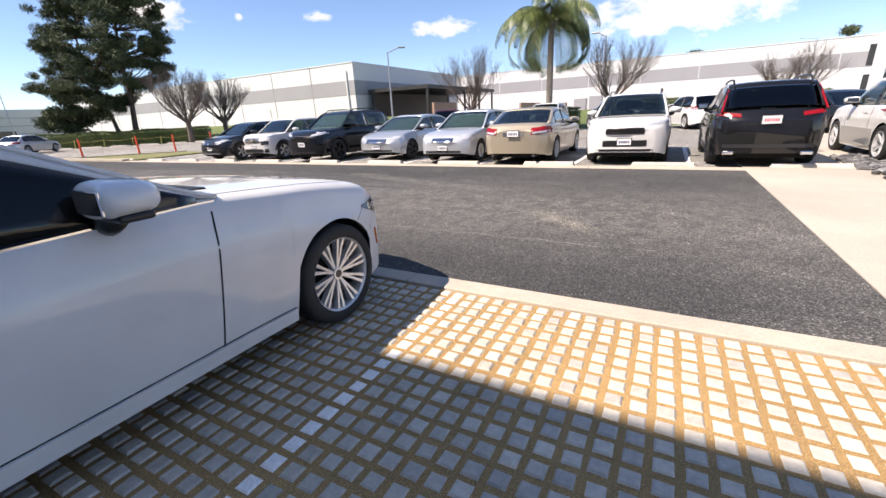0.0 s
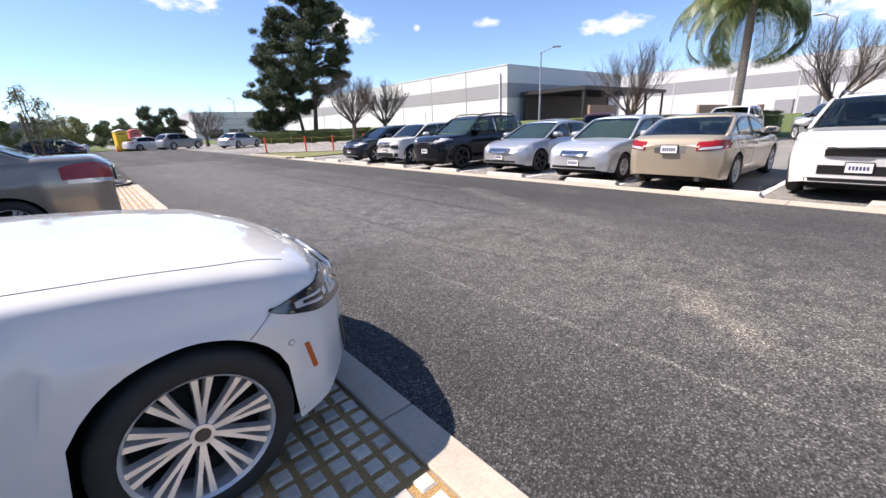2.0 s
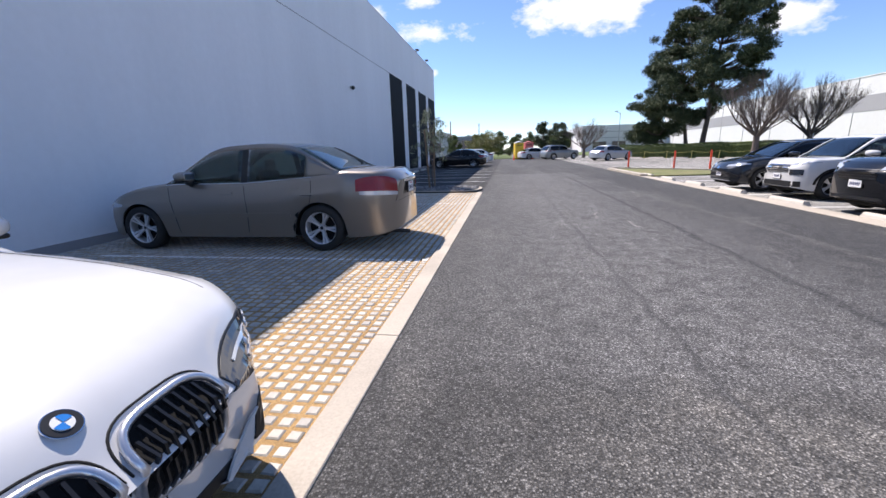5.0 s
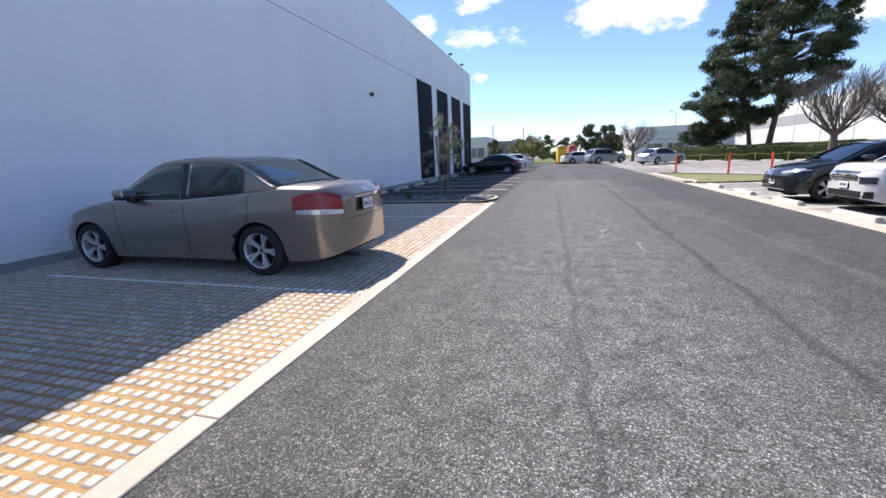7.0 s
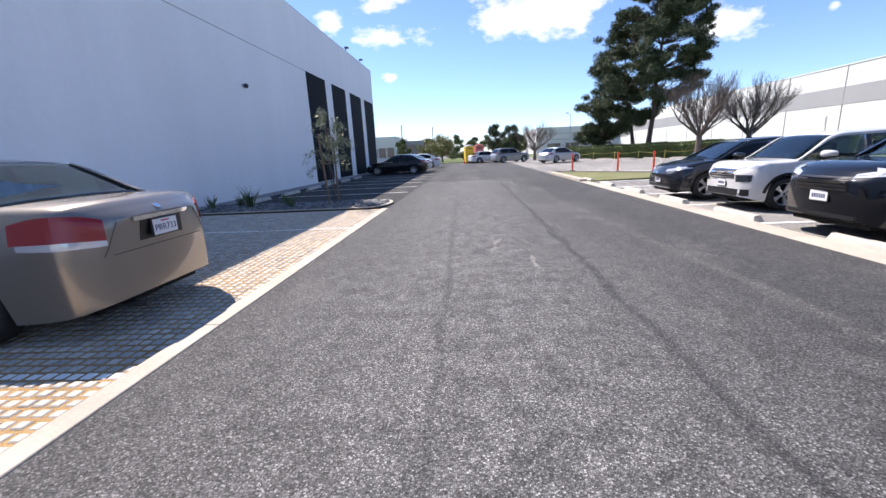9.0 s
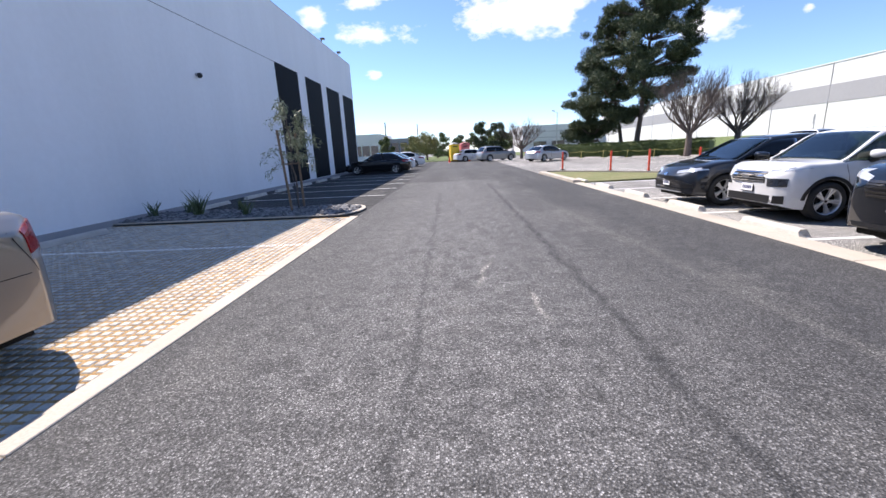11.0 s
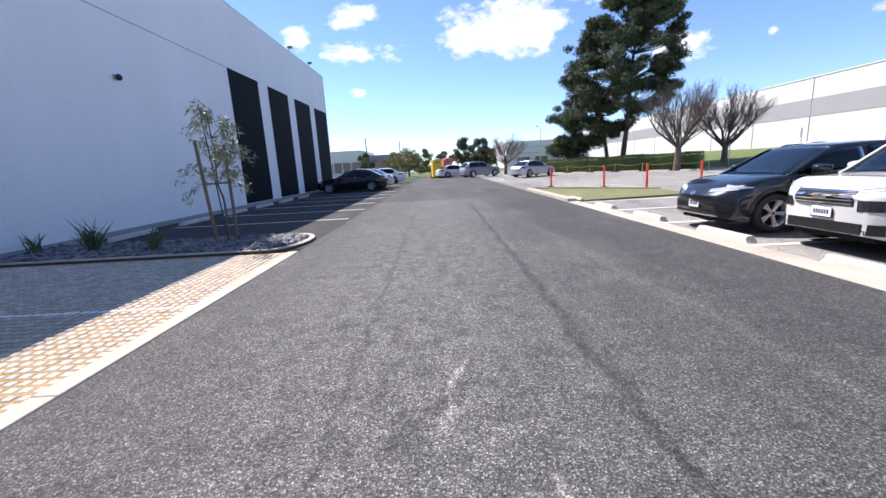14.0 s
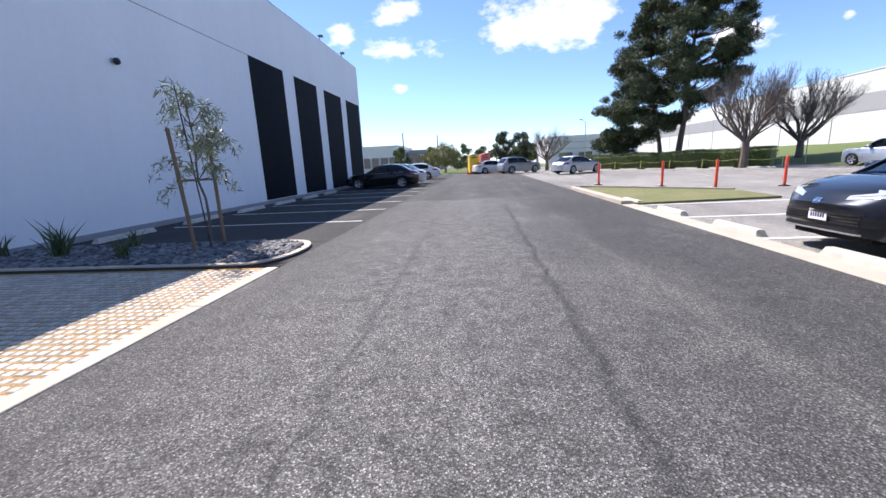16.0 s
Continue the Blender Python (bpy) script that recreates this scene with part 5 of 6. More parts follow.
def leaf_cloud(name, centres, radii, count, size, mat, parent, seed, aspect=2.2, up=0.0, kind=""):
    """Many small leaves scattered round centres."""
    g = np.random.default_rng(seed)
    idx = g.integers(0, len(centres), count)
    c = np.array(centres)[idx]
    r = np.array(radii)[idx]
    d = g.normal(size=(count, 3))
    d /= np.linalg.norm(d, axis=1)[:, None]
    p = c + d * (r * (g.random((count, 1)) ** 0.45))
    a = g.normal(size=(count, 3))
    a[:, 2] += up
    a = a * (1 - 0.0) + d * 0.8
    a /= np.linalg.norm(a, axis=1)[:, None]
    b = np.cross(a, g.normal(size=(count, 3)))
    b /= np.linalg.norm(b, axis=1)[:, None]
    s = size * (0.6 + 0.8 * g.random((count, 1)))
    v = np.stack([p - b * s / aspect * 0.5, p + a * s, p + b * s / aspect * 0.5, p - a * s * 0.3], 1).reshape(-1, 3)
    me = bpy.data.meshes.new(name)
    me.vertices.add(4 * count)
    me.vertices.foreach_set("co", v.ravel())
    me.loops.add(4 * count)
    me.loops.foreach_set("vertex_index", np.arange(4 * count))
    me.polygons.add(count)
    me.polygons.foreach_set("loop_start", np.arange(0, 4 * count, 4))
    me.update(calc_edges=True)
    return put(name, me, mat, parent)


def pine(x, y, h, seed):
    rnd = random.Random(seed)
    e = empty("tree", pose(x, y, -0.03), "tall dark green pine with a ragged crown and leaning trunks", "tree")
    tv, tf, cs, rs = [], [], [], []
    side, deep = Vector((0.92, -0.39, 0)), Vector((0.39, 0.92, 0))
    # lean of the crown: share of the height, reach to one side, reach to the other
    reach = ((0.10, -5.6, -4.0), (0.18, -6.2, -1.2), (0.32, -6.0, 3.4), (0.50, -5.4, 5.0), (0.68, -4.6, 5.6), (0.84, -2.8, 5.0), (0.95, -1.0, 3.8), (1.03, 0.6, 2.6))

    def span(t):
        return interp(t, [(q, lo) for q, lo, hi in reach]), interp(t, [(q, hi) for q, lo, hi in reach])

    stems = []
    for k, (foot, top, hh, r) in enumerate(((0.6, 1.5, h * 0.96, 0.34), (-0.5, -2.2, h * 0.62, 0.27), (0.0, -4.6, h * 0.26, 0.17))):
        pts = [side * (foot + (top - foot) * q ** (0.8 if k < 2 else 0.6) + rnd.uniform(-0.12, 0.12)) + deep * (0.3 * k) + Vector((0, 0, -0.05 + hh * q ** (1.0 if k < 2 else 1.5))) for q in (0, 0.12, 0.25, 0.4, 0.55, 0.7, 0.85, 1.0)]
        for p, q in zip(pts, pts[1:]):
            tube(tv, tf, p, q, r, r * 0.84, 8)
            r *= 0.84
        stems.append(pts)
    nodes = [p for pts in stems for p in pts[2:]]
    for j in range(215):
        t = 0.11 + 0.92 * rnd.random() ** 0.85
        lo, hi = span(t)
        u = rnd.random()
        w = (hi - lo) / 2
        c = side * (lo + (hi - lo) * u) + deep * (rnd.uniform(-1, 1) * w * math.sqrt(max(0.05, 1 - (2 * u - 1) ** 2))) + Vector((0, 0, h * t + rnd.uniform(-0.3, 0.3)))
        root = min(nodes, key=lambda n: (n - c).length + (1.5 if n.z > c.z else 0))
        mid = root.lerp(c, 0.55) + Vector((0, 0, -0.25))
        tube(tv, tf, root, mid, 0.075, 0.05, 5)
        tube(tv, tf, mid, c, 0.05, 0.02, 4)
        for q in range(4):
            cs.append(tuple(c + Vector((rnd.uniform(-0.8, 0.8), rnd.uniform(-0.8, 0.8), rnd.uniform(-0.25, 0.45)))))
            g = rnd.uniform(0.45, 0.85)
            rs.append((g, g, g * 0.62))
    pydata("trunk", tv, tf, M_BARK, e)
    leaf_cloud("crown", cs, rs, 210000, 0.21, M_PINE, e, seed, 3.4, 0.5)


pine(21.0, 51.5, 16.6, 4)


def leafy_tree(x, y, h, r, mat, seed, label, count=9000, size=0.16, narrow=1.0):
    rnd = random.Random(seed)
    e = empty("tree", pose(x, y, -0.03), label, "tree", "far trees")
    tv, tf = [], []
    tube(tv, tf, Vector((0, 0, -0.05)), Vector((0, 0, h * 0.4)), 0.16, 0.1, 7)
    cs, rs = [], []
    for k in range(26):
        a, t = rnd.uniform(0, 6.28), rnd.random()
        rad = r * math.sin(math.pi * (0.15 + 0.8 * t)) * rnd.uniform(0.2, 0.9) * narrow
        c = Vector((math.cos(a) * rad, math.sin(a) * rad, h * (0.25 + 0.68 * t)))
        tube(tv, tf, Vector((0, 0, h * 0.35 * (0.5 + 0.5 * t))), c, 0.05, 0.015, 4)
        cs.append(tuple(c))
        rs.append((r * 0.3, r * 0.3, r * 0.24))
    pydata("trunk", tv, tf, M_BARK, e)
    leaf_cloud("crown", cs, rs, count, size, mat, e, seed)


leafy_tree(6.4, 72, 5.6, 1.8, M_PINE, 31, "dark green far tree with an open crown", 5000, 0.22)
leafy_tree(9.0, 72, 5.4, 2.0, M_PINE, 32, "dark green rounded far tree", 9000, 0.2)
leafy_tree(-2.0, 70, 4.6, 2.4, M_YELLEAF, 33, "yellow green far tree with a thin crown", 6000, 0.18)
leafy_tree(-4.8, 76, 4.0, 2.0, M_YELLEAF, 34, "yellow green far tree with a thin crown", 5000, 0.18)
leafy_tree(-6.6, 60, 3.6, 1.1, M_HEDGE, 35, "dark green tree past the building corner", 5000, 0.16)
for j in range(12):
    leafy_tree(-16 + 3.4 * j + (j % 3), 130 + 6 * (j % 4), 5.0 + (j * 7 % 5) * 0.5, 2.8, M_HEDGE if j % 3 else M_PINE, 40 + j, "dark far tree on the skyline", 2500, 0.4)
for j in range(3):
    leafy_tree(-1 + 2.1 * j, 84, 1.6, 1.5, M_HEDGE, 70 + j, "low green shrub on the verge", 2500, 0.15)


def hedge(x0, y0, x1, y1, w, h, label, seed):
    d = Vector((x1 - x0, y1 - y0, 0))
    n = max(4, int(d.length / 0.7))
    e = empty("hedge", pose(0, 0, 0), label, "hedge")
    core = bmesh.new()
    ln = d.length
    box(-w * 0.40, w * 0.40, 0, ln, -0.03, h * 0.9, 0.08, 2, core)
    c = part("core", core, M_HEDGE, e)
    ang = math.degrees(math.atan2(d.y, d.x)) - 90
    c.matrix_basis = pose(x0, y0, 0, 0, 0, ang)
    g = np.random.default_rng(seed)
    cnt = int(ln * 1100)
    t = g.random(cnt)
    nx, ny = -d.y / ln, d.x / ln
    face = g.integers(0, 3, cnt)
    off = np.where(face == 0, w * 0.5, np.where(face == 1, -w * 0.5, (g.random(cnt) - 0.5) * w)) + g.normal(0, 0.03, cnt)
    zz = np.where(face == 2, h, g.random(cnt) * h) + g.normal(0, 0.035, cnt) + 0.05 * np.sin(t * ln * 1.3)
    cs = np.stack([x0 + d.x * t + nx * off, y0 + d.y * t + ny * off, np.maximum(zz, 0.02)], 1)
    leaf_cloud("leaves", cs, np.full((cnt, 3), 0.06), cnt * 2, 0.075, M_HEDGE, e, seed, 1.8)


hedge(13.6, 54.5, 23.6, 41.6, 1.3, 1.32, "long clipped green hedge beside the lot", 80)
hedge(33, -30, 33, -9, 1.2, 1.3, "clipped green hedge on the lawn", 81)
hedge(27.5, 6.0, 27.5, 20.5, 1.2, 1.25, "clipped green hedge behind parked cars", 82)
hedge(36, -9, 36, 4, 1.2, 1.6, "clipped green hedge on the lawn", 83)


def palm(x, y, th, seed):
    rnd = random.Random(seed)
    e = empty("palm_tree", pose(x, y, -0.03), "palm tree with a ringed trunk and drooping feathery fronds", "tree")
    prof = [(0.26, 0)] + [(0.20 - 0.03 * k / 30 + (0.012 if k % 2 else 0), th * (k + 1) / 30) for k in range(30)] + [(0.10, th + 0.5)]
    bm = lathe(prof, 14)
    for v in bm.verts:
        v.co = Vector((v.co.x, v.co.z, v.co.y))
    bmesh.ops.recalc_face_normals(bm, faces=bm.faces[:])
    part("trunk", bm, M_PALMBARK, e, smooth=True)
    for f in range(32):
        vs, fs = [], []
        a = f * 2.399 + rnd.uniform(-0.2, 0.2)
        el = rnd.uniform(0.05, 1.25)
        ln = rnd.uniform(3.8, 5.0)
        out = Vector((math.cos(a), math.sin(a), 0))
        p = Vector((0, 0, th + 0.35))
        ang = el
        sidev = out.cross(Vector((0, 0, 1)))
        n = 26
        for s in range(n):
            d = out * math.cos(ang) + Vector((0, 0, math.sin(ang)))
            q = p + d * ln / n
            tube(vs, fs, p, q, 0.03 * (1 - s / n) + 0.006, 0.03 * (1 - (s + 1) / n) + 0.006, 3)
            if s > 2:
                for sg in (-1, 1):
                    for h2 in (0, 0.5):
                        l2 = 1.25 * math.sin(math.pi * (0.12 + 0.83 * s / n)) * rnd.uniform(0.8, 1.1)
                        r0 = p.lerp(q, h2)
                        tip = r0 + (sidev * sg * 0.5 + d * 0.35 + Vector((0, 0, -0.75))).normalized() * l2
                        mid = r0.lerp(tip, 0.5) + sidev * sg * 0.10
                        i0 = len(vs)
                        wv = d * 0.025
                        vs += [r0 - wv, r0 + wv, mid + wv, tip, mid - wv]
                        fs += [(i0, i0 + 1, i0 + 2, i0 + 4), (i0 + 4, i0 + 2, i0 + 3)]
            ang -= (0.075 + 0.055 * s / n) * (1.25 if el < 0.7 else 1.0)
            p = q
        pydata("frond", vs, fs, M_PALM, e)


palm(24.6, 7.35, 5.9, 6)
for px, py, ph in ((150, -4, 15), (150, -38, 17)):
    e = empty("palm_tree", pose(px, py, -0.03), "far palm top above the warehouse roof", "tree", "far palms")
    part("trunk", cyl((0, 0, 0), (0, 0, ph), 0.25, 0.2, 8), M_PALMBARK, e)
    leaf_cloud("crown", [(0, 0, ph), (1, 0, ph - 0.3), (-1, 0, ph - 0.3), (0, 1, ph), (0, -1, ph)], [(1.3, 1.3, 1.0)] * 5, 900, 0.9, M_PINE, e, 9, 6)

# planting island
pts = [(-6.0, 15.8), (-0.75, 15.8)] + [(-0.75 + 0.68 * math.sin(math.pi * k / 16) ** 0.8, 15.8 + 0.95 - 0.95 * math.cos(math.pi * k / 16)) for k in range(1, 16)] + [(-0.75, 17.7), (-6.0, 17.7)]
flat("island_soil", pts, -0.02, 0.03, M_SOIL, "dark soil bed under the rocks", "planting bed")


def kerb_ring(path, w, h):
    bm = bmesh.new()
    L0 = []
    for i, p in enumerate(path):
        a = Vector(path[max(i - 1, 0)])
        b = Vector(path[min(i + 1, len(path) - 1)])
        d = (b - a).normalized()
        nn = Vector((-d.y, d.x))
        o, q = Vector(p), Vector(p) + nn * w
        L0.append([bm.verts.new((o.x, o.y, -0.02)), bm.verts.new((o.x + nn.x * 0.01, o.y + nn.y * 0.01, h)), bm.verts.new((q.x, q.y, h)), bm.verts.new((q.x, q.y, -0.02))])
    for a, b in zip(L0, L0[1:]):
        for k in range(4):
            bm.faces.new((a[k], a[(k + 1) % 4], b[(k + 1) % 4], b[k]))
    bm.faces.new(L0[0][::-1])
    bm.faces.new(L0[-1])
    bmesh.ops.recalc_face_normals(bm, faces=bm.faces[:])
    return bm


tagged(part("kerb_ring", kerb_ring(pts, 0.14, 0.05), M_KERB), "raised pale concrete kerb round the planting island", "kerb", kind="structure")
tagged(part("kerb_ring", kerb_ring([(11.2, 24.6), (9.4, 26.6), (7.7, 28.3), (7.2, 28.6), (6.85, 28.5), (6.66, 27.95)], 0.12, 0.09), M_KERB), "pale concrete kerb round the grass wedge", "kerb", kind="structure")


def rocks(name, x0, x1, y0, y1, z, n, s0, s1, seed, label, inside=None):
    rnd = random.Random(seed)
    vs, fs = [], []
    k = 0
    while k < n:
        x, y = rnd.uniform(x0, x1), rnd.uniform(y0, y1)
        k += 1
        if inside and not inside(x, y):
            continue
        s = rnd.uniform(s0, s1)
        m = pose(x, y, z + s * 0.22, rnd.uniform(-25, 25), rnd.uniform(-25, 25), rnd.uniform(0, 360))
        i0 = len(vs)
        for zz, rr in ((-0.35, 0.6), (0.0, 1.0), (0.32, 0.62)):
            for q in range(6):
                a = q * math.pi / 3 + rnd.uniform(-0.3, 0.3)
                vs.append(m @ Vector((math.cos(a) * s * rr * 0.62, math.sin(a) * s * rr * 0.42, zz * s * 0.6)))
        for lv in (0, 6):
            for q in range(6):
                fs.append((i0 + lv + q, i0 + lv + (q + 1) % 6, i0 + lv + 6 + (q + 1) % 6, i0 + lv + 6 + q))
        fs.append(tuple(i0 + 12 + q for q in range(6)))
    ob = pydata(name, vs, fs, M_ROCK)
    return tagged(ob, label, "rocks", kind="stuff")


rocks("river_rocks", -5.9, 0.0, 15.95, 17.55, 0.03, 2600, 0.07, 0.15, 3, "loose grey river rocks in the planting island", lambda x, y: x < -0.7 or ((x + 0.75) / 0.52) ** 2 + ((y - 16.75) / 0.8) ** 2 < 1)
rocks("river_rocks", 4.3, 9.0, -4.6, -2.5, 0.0, 1300, 0.08, 0.18, 4, "grey river rocks in a bed beside the apron", lambda x, y: y < -2.45 - 0.02 * x)


def reed(x, y, h, n, seed, z=0.03, label="spiky dark green reed clump among the rocks"):
    rnd = random.Random(seed)
    vs, fs = [], []
    for k in range(n):
        a, t = rnd.uniform(0, 6.28), rnd.uniform(0.05, 0.55)
        l = h * rnd.uniform(0.6, 1.1)
        p = Vector((rnd.uniform(-0.08, 0.08), rnd.uniform(-0.08, 0.08), 0))
        d = Vector((math.cos(a) * t, math.sin(a) * t, 1)).normalized()
        sd = d.cross(Vector((math.sin(a * 3), math.cos(a * 5), 0.2))).normalized() * 0.012
        i0 = len(vs)
        m2 = p + d * l * 0.6
        tip = p + d * l + Vector((math.cos(a), math.sin(a), -0.4)) * l * 0.12
        vs += [p - sd, p + sd, m2 + sd, tip, m2 - sd]
        fs += [(i0, i0 + 1, i0 + 2, i0 + 4), (i0 + 4, i0 + 2, i0 + 3)]
    ob = pydata("reed_clump", vs, fs, M_REED)
    ob.matrix_basis = pose(x, y, z)
    return tagged(ob, label, "plant", "reed clumps")


reed(-5.6, 16.7, 0.5, 28, 1)
reed(-4.35, 16.6, 0.75, 44, 2)
reed(-3.0, 16.4, 0.4, 36, 3)
reed(-5.0, 17.2, 0.45, 30, 4)
reed(-3.6, 17.3, 0.4, 24, 5)
reed(5.6, -3.2, 0.75, 120, 6, 0.004)
reed(6.6, -3.6, 0.7, 90, 7, 0.004)

# young staked tree
e = empty("young_tree", pose(-1.95, 17.0, 0.03), "young slender tree tied between wooden stakes", "tree")
for (sx, sy, hh, lean) in ((0.0, -0.28, 2.05, -0.12), (0.06, 0.42, 2.0, 0.0)):
    part("stake", cyl((sx, sy, -0.03), (sx + lean, sy, hh), 0.032, 0.030, 10), M_STAKE, e, "round brown wooden stake")
part("thin_stake", cyl((0.05, 0.05, -0.03), (-0.10, 0.02, 2.75), 0.014, 0.012, 6), M_DARKSTEEL, e)
part("crossbar", cyl((-0.10, -0.30, 1.22), (0.10, 0.46, 1.22), 0.018, 0.018, 8), M_STAKE, e)
rnd = random.Random(5)
tv, tf, cs, rs = [], [], [], []
p = Vector((0.03, 0.08, -0.03))
for s in range(8):
    q = Vector((0.03 + rnd.uniform(-0.04, 0.04), 0.08 + rnd.uniform(-0.04, 0.04), 0.3 * (s + 1)))
    tube(tv, tf, p, q, 0.026 - 0.002 * s, 0.024 - 0.002 * s, 7)
    p = q
    if s >= 3:
        for j in range(5):
            a = rnd.uniform(0, 6.28)
            ln = rnd.uniform(0.3, 0.85) * (1.0 if s < 6 else 0.6)
            tip = p + Vector((math.cos(a) * ln, math.sin(a) * ln, rnd.uniform(-0.25, 0.25)))
            mid = p.lerp(tip, 0.5) + Vector((0, 0, 0.15))
            tube(tv, tf, p, mid, 0.008, 0.006, 4)
            tube(tv, tf, mid, tip, 0.006, 0.003, 4)
            for q2 in range(4):
                cs.append(tuple(mid.lerp(tip, q2 / 3)))
                rs.append((0.13, 0.13, 0.16))
pydata("trunk", tv, tf, M_BARK, e)
leaf_cloud("leaves", cs, rs, 1500, 0.095, M_LEAF, e, 11, 4.0, -1.2)

# ---------- street things ----------
for x, y in ((8.45, 30.3), (10.25, 27.8), (11.35, 26.0), (13.6, 25.9)):
    e = empty("delineator_post", pose(x, y, -0.03), "orange plastic delineator post with reflective bands", "post", "delineator posts")
    bm = lathe([(0.001, 0.0), (0.17, 0.0), (0.17, 0.03), (0.06, 0.05), (0.05, 0.07)], 18)
    for v in bm.verts:
        v.co = Vector((v.co.x, v.co.z, v.co.y))
    bmesh.ops.recalc_face_normals(bm, faces=bm.faces[:])
    part("base", bm, M_BLACKRUB, e)
    bm = cyl((0, 0, 0.05), (0, 0, 0.98), 0.052, 0.045, 16)
    cyl((0, 0, 0.98), (0, 0, 1.04), 0.05, 0.03, 16, bm)
    part("tube", bm, M_ORANGE, e, smooth=False)
    for zz in (0.72, 0.88):
        part("reflector", cyl((0, 0, zz), (0, 0, zz + 0.07), 0.053, 0.052, 16), M_ORANGE, e)
for j in range(7):
    x, y = 13.2 + j * 1.55, 53.0 - j * 2.0
    wheel_stop(x, y, 1.7, -0.03, 40)
    e = empty("stop_tape", pose(x + 0.7, y - 0.9, -0.03), "short stake with yellow caution tape", "stake", "taped stakes")
    part("stake", cyl((0, 0, 0), (0.05, 0, 0.75), 0.03, 0.025, 8), M_TAPE, e)
    f = lambda u, v: (1.55 * u + 0.05, -2.0 * u, 0.66 - 0.12 * math.sin(math.pi * u) + 0.025 * v)
    if j < 6:
        part("tape", slab(f, 0, 1, 0, 1, 10, 1, 0.003), M_TAPE, e, "sagging yellow tape")


def street_lamp(x, y, h, arm, yaw):
    e = empty("street_lamp", pose(x, y, -0.03, 0, 0, yaw), "slender grey steel street lamp with a single arm", "street lamp", "street lamps")
    part("pole", cyl((0, 0, 0), (0, 0, h), 0.085, 0.05, 12), M_STEEL, e, smooth=False)
    part("base_plate", box(-0.2, 0.2, -0.2, 0.2, 0, 0.35, 0.03), M_STOP, e)
    part("arm", cyl((0, 0, h - 0.05), (arm, 0, h + 0.3), 0.035, 0.03, 8), M_STEEL, e)
    part("lamp_head", box(arm - 0.1, arm + 0.5, -0.13, 0.13, h + 0.26, h + 0.36, 0.03), M_STEEL, e)


street_lamp(20.4, 81, 7.0, -0.9, 0)
street_lamp(26.0, 20.5, 6.2, 0.9, -50)
street_lamp(33.5, 5.4, 6.4, 0.6, 90)
street_lamp(80, -17, 9.2, 2.0, 40)


def sign(x, y, h, yaw, w=0.6, hh=0.75):
    e = empty("sign_post", pose(x, y, -0.03, 0, 0, yaw), "grey back of a sign on a thin steel post", "sign", "signs")
    part("post", cyl((0, 0, 0), (0, 0, h), 0.03, 0.03, 8), M_STEEL, e)
    part("sign_plate", box(-w / 2, w / 2, 0.03, 0.045, h - hh, h, 0.004, 1), M_STEEL, e)


sign(34.0, 44.5, 3.0, 60, 0.75, 0.8)
sign(26.5, 27.3, 2.2, 60)
sign(27.0, 26.7, 2.2, 60)
sign(27.5, 44, 2.0, 60, 0.3, 0.5)


def toilet(x, y, mat, label):
    e = empty("portable_toilet", pose(x, y, -0.03, 0, 0, 12), label, "portable toilet", "portable toilets")
    part("cabin", box(-0.55, 0.55, -0.55, 0.55, 0.12, 2.1, 0.05), mat, e)
    part("skid", box(-0.6, 0.6, -0.6, 0.6, 0, 0.12), M_BLACK, e)
    f = lambda u, v: (-0.6 + 1.2 * u, -0.6 + 1.2 * v, 2.1 + 0.22 * math.sin(math.pi * u) * (0.7 + 0.3 * math.sin(math.pi * v)))
    part("roof", slab(f, 0, 1, 0, 1, 10, 6, 0.04), M_PLATE if mat is M_YELLOW else mat, e)
    d = part("door", box(-0.4, 0.4, -0.575, -0.55, 0.2, 1.95, 0.01), mat, e)
    part("handle", box(0.28, 0.33, -0.60, -0.575, 1.0, 1.15), M_BLACK, d)
    part("vent", box(-0.3, 0.3, -0.585, -0.575, 1.78, 1.88), M_BLACK, d)


toilet(2.2, 57.6, M_YELLOW, "yellow portable toilet beside the lot")
toilet(3.5, 58.6, M_PINK, "faded red portable toilet beside the lot")
for x, y in ((1.6, 55.5), (4.0, 57.0)):
    e = empty("traffic_cone", pose(x, y, -0.03), "orange traffic cone near the toilets", "traffic cone", "traffic cones")
    part("cone", cyl((0, 0, 0.03), (0, 0, 0.7), 0.14, 0.03, 14), M_ORANGE, e)
    part("base", box(-0.19, 0.19, -0.19, 0.19, 0, 0.035, 0.01), M_ORANGE, e)
for x, y, h in ((-9.5, 78, 6.5), (-5.5, 95, 7)):
    tagged(part("utility_pole", cyl((x, y, -0.03), (x, y, h), 0.12, 0.09, 10), M_STAKE), "far brown wooden utility pole", "pole", "utility poles")

# ---------- grid pavers ----------
PX, PY, BX, BY = 0.1035, 0.1035, 0.073, 0.073


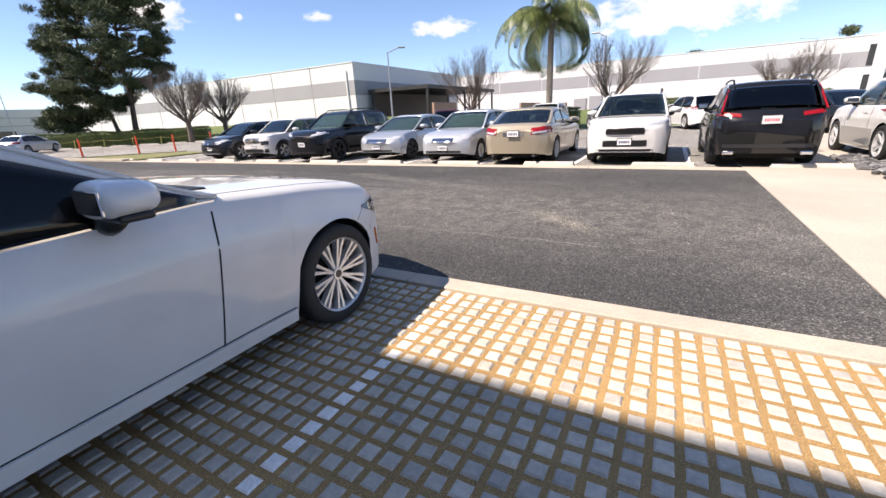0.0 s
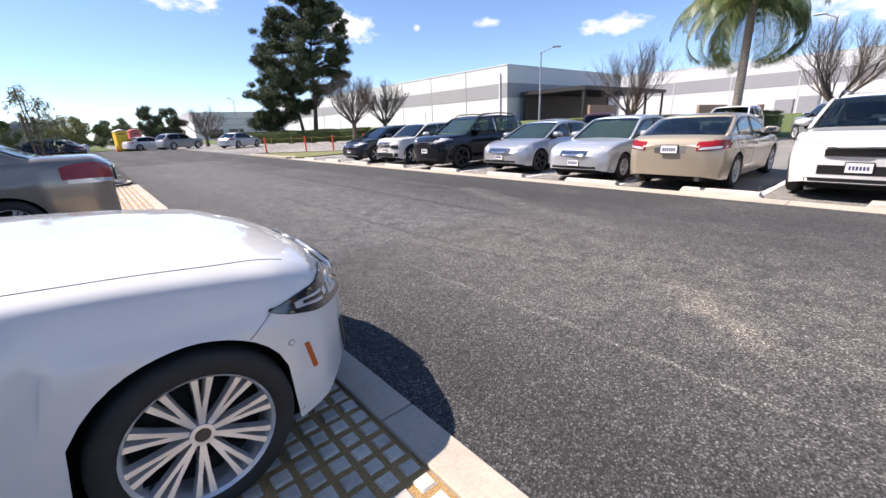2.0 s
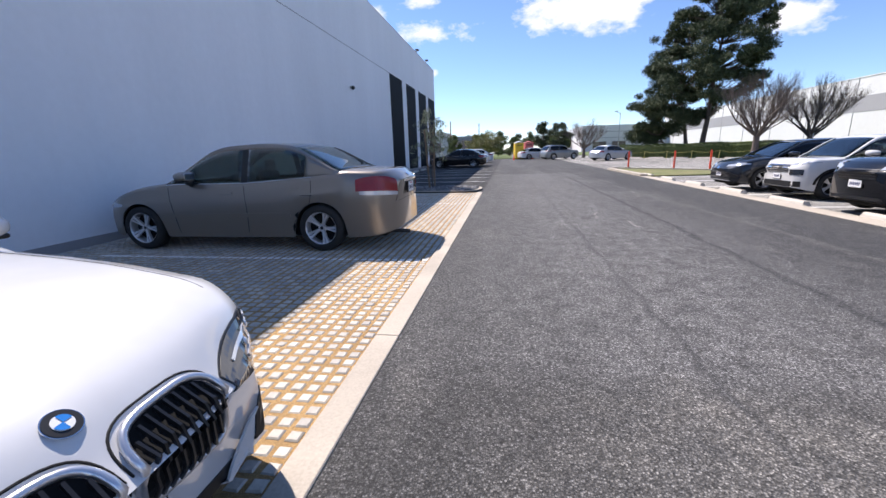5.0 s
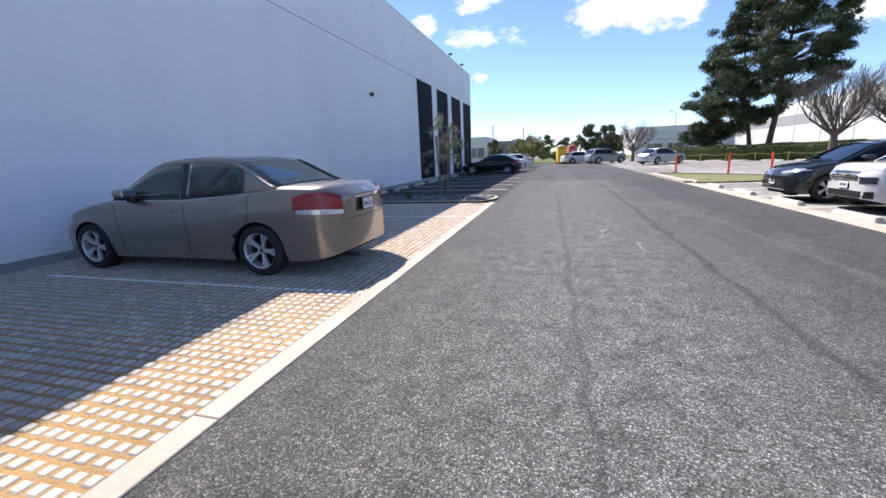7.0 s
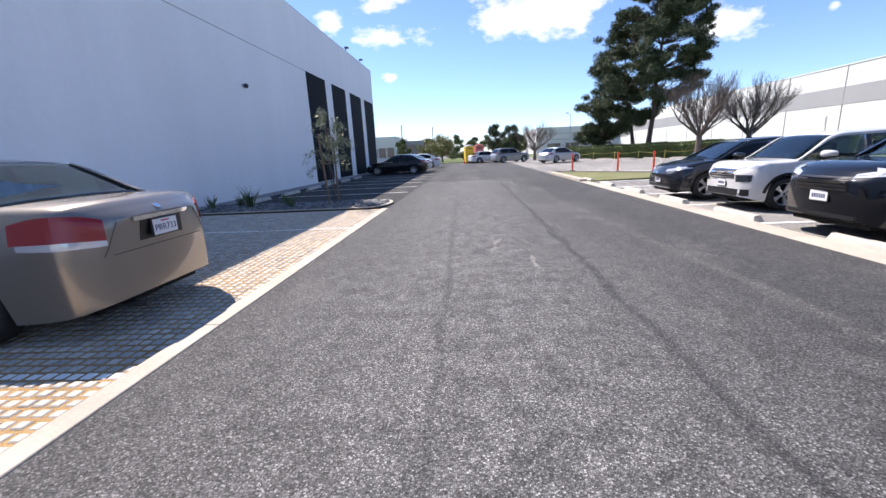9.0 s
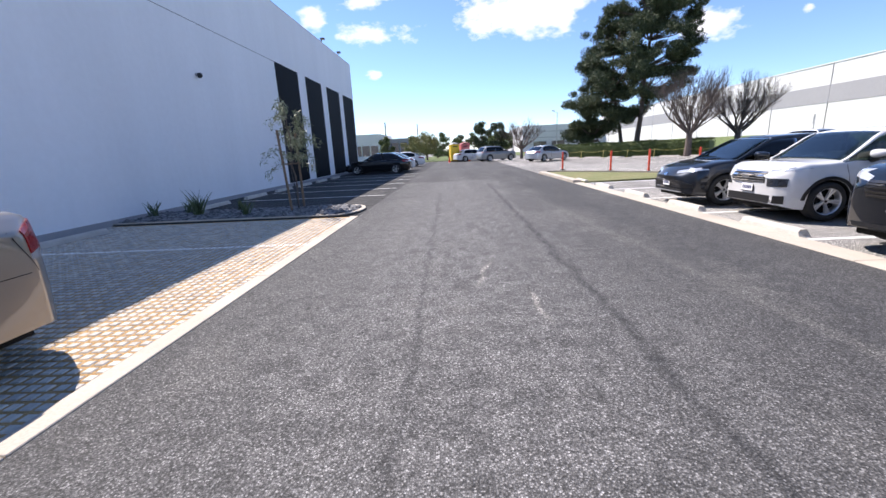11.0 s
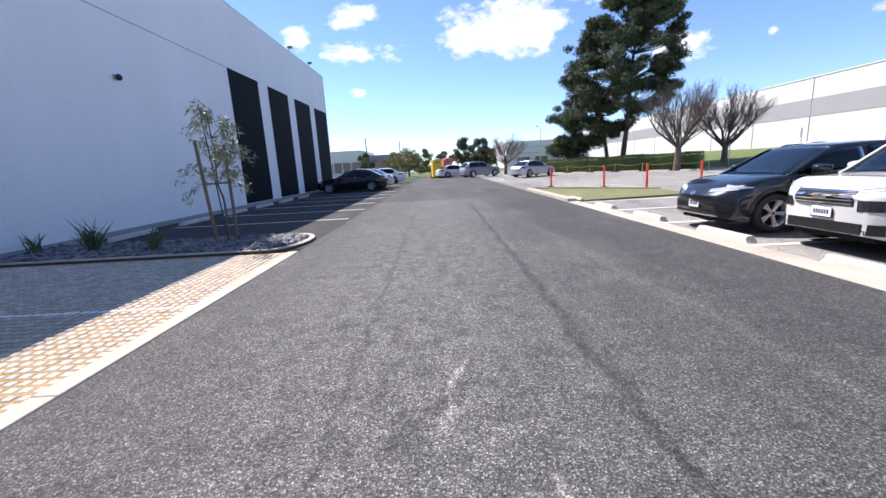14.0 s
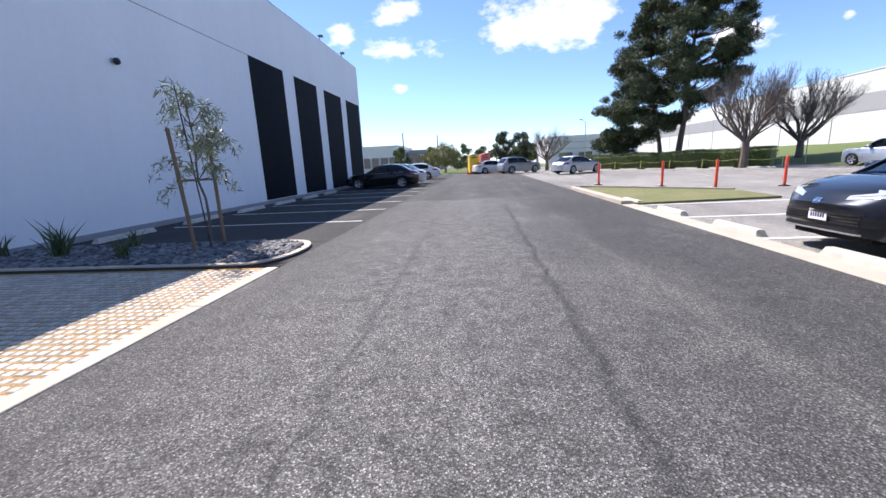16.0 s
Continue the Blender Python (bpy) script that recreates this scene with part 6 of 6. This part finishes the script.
def block_data(bx, by, zt=0.0, zb=-0.03, ch=0.008):
    v = [(sx * bx / 2, sy * by / 2, zb) for sx, sy in ((-1, -1), (1, -1), (1, 1), (-1, 1))]
    v += [(sx * bx / 2, sy * by / 2, zt - ch) for sx, sy in ((-1, -1), (1, -1), (1, 1), (-1, 1))]
    v += [(sx * (bx / 2 - ch), sy * (by / 2 - ch), zt) for sx, sy in ((-1, -1), (1, -1), (1, 1), (-1, 1))]
    f = [(8, 9, 10, 11)]
    for a in (0, 4):
        for q in range(4):
            f.append((a + q, a + (q + 1) % 4, a + 4 + (q + 1) % 4, a + 4 + q))
    return v, f


bv, bf = block_data(BX, BY)
block_me = bpy.data.meshes.new("paver")
block_me.from_pydata(bv, [], bf)
block_me.materials.append(M_PAVER)
line_me = bpy.data.meshes.new("paver")
line_me.from_pydata(bv, [], bf)
line_me.materials.append(M_PAVERLINE)
pavers = empty("paver_field", pose(0, 0, 0), "square concrete grid pavers set in tan gravel", "pavement", kind="structure")
rnd = random.Random(9)
nx, ny = int((6.0 - 0.19) / PX), int((15.75 + 9.0) / PY)
allv, allf, near = [], [], 0
white_rows = {round((q - (-9.0)) / PY) for q in (1.662, 7.36, 12.92)}
for i in range(nx):
    x = -0.19 - PX / 2 - i * PX
    for j in range(ny):
        y = -9.0 + PY * j
        dx, dy, rz, dz = rnd.uniform(-0.004, 0.004), rnd.uniform(-0.004, 0.004), rnd.uniform(-2.5, 2.5), rnd.uniform(-0.004, 0.002)
        line = j in white_rows and x > -5.2
        if line or (near < 235 and -2.6 < x < -0.4 and 0.9 < y < 2.1):
            if not line:
                near += 1
            b = new("paver", line_me if line else block_me)
            b.parent = pavers
            b.matrix_basis = pose(x + dx, y + dy, dz, 0, 0, rz)
        else:
            cs, sn = math.cos(radians(rz)), math.sin(radians(rz))
            i0 = len(allv)
            allv.extend([(x + dx + a * cs - b * sn, y + dy + a * sn + b * cs, c + dz) for a, b, c in bv])
            allf.extend([tuple(i0 + q for q in f) for f in bf])
tagged(pydata("paver_rest", allv, allf, M_PAVER, pavers), "", "", kind="stuff")
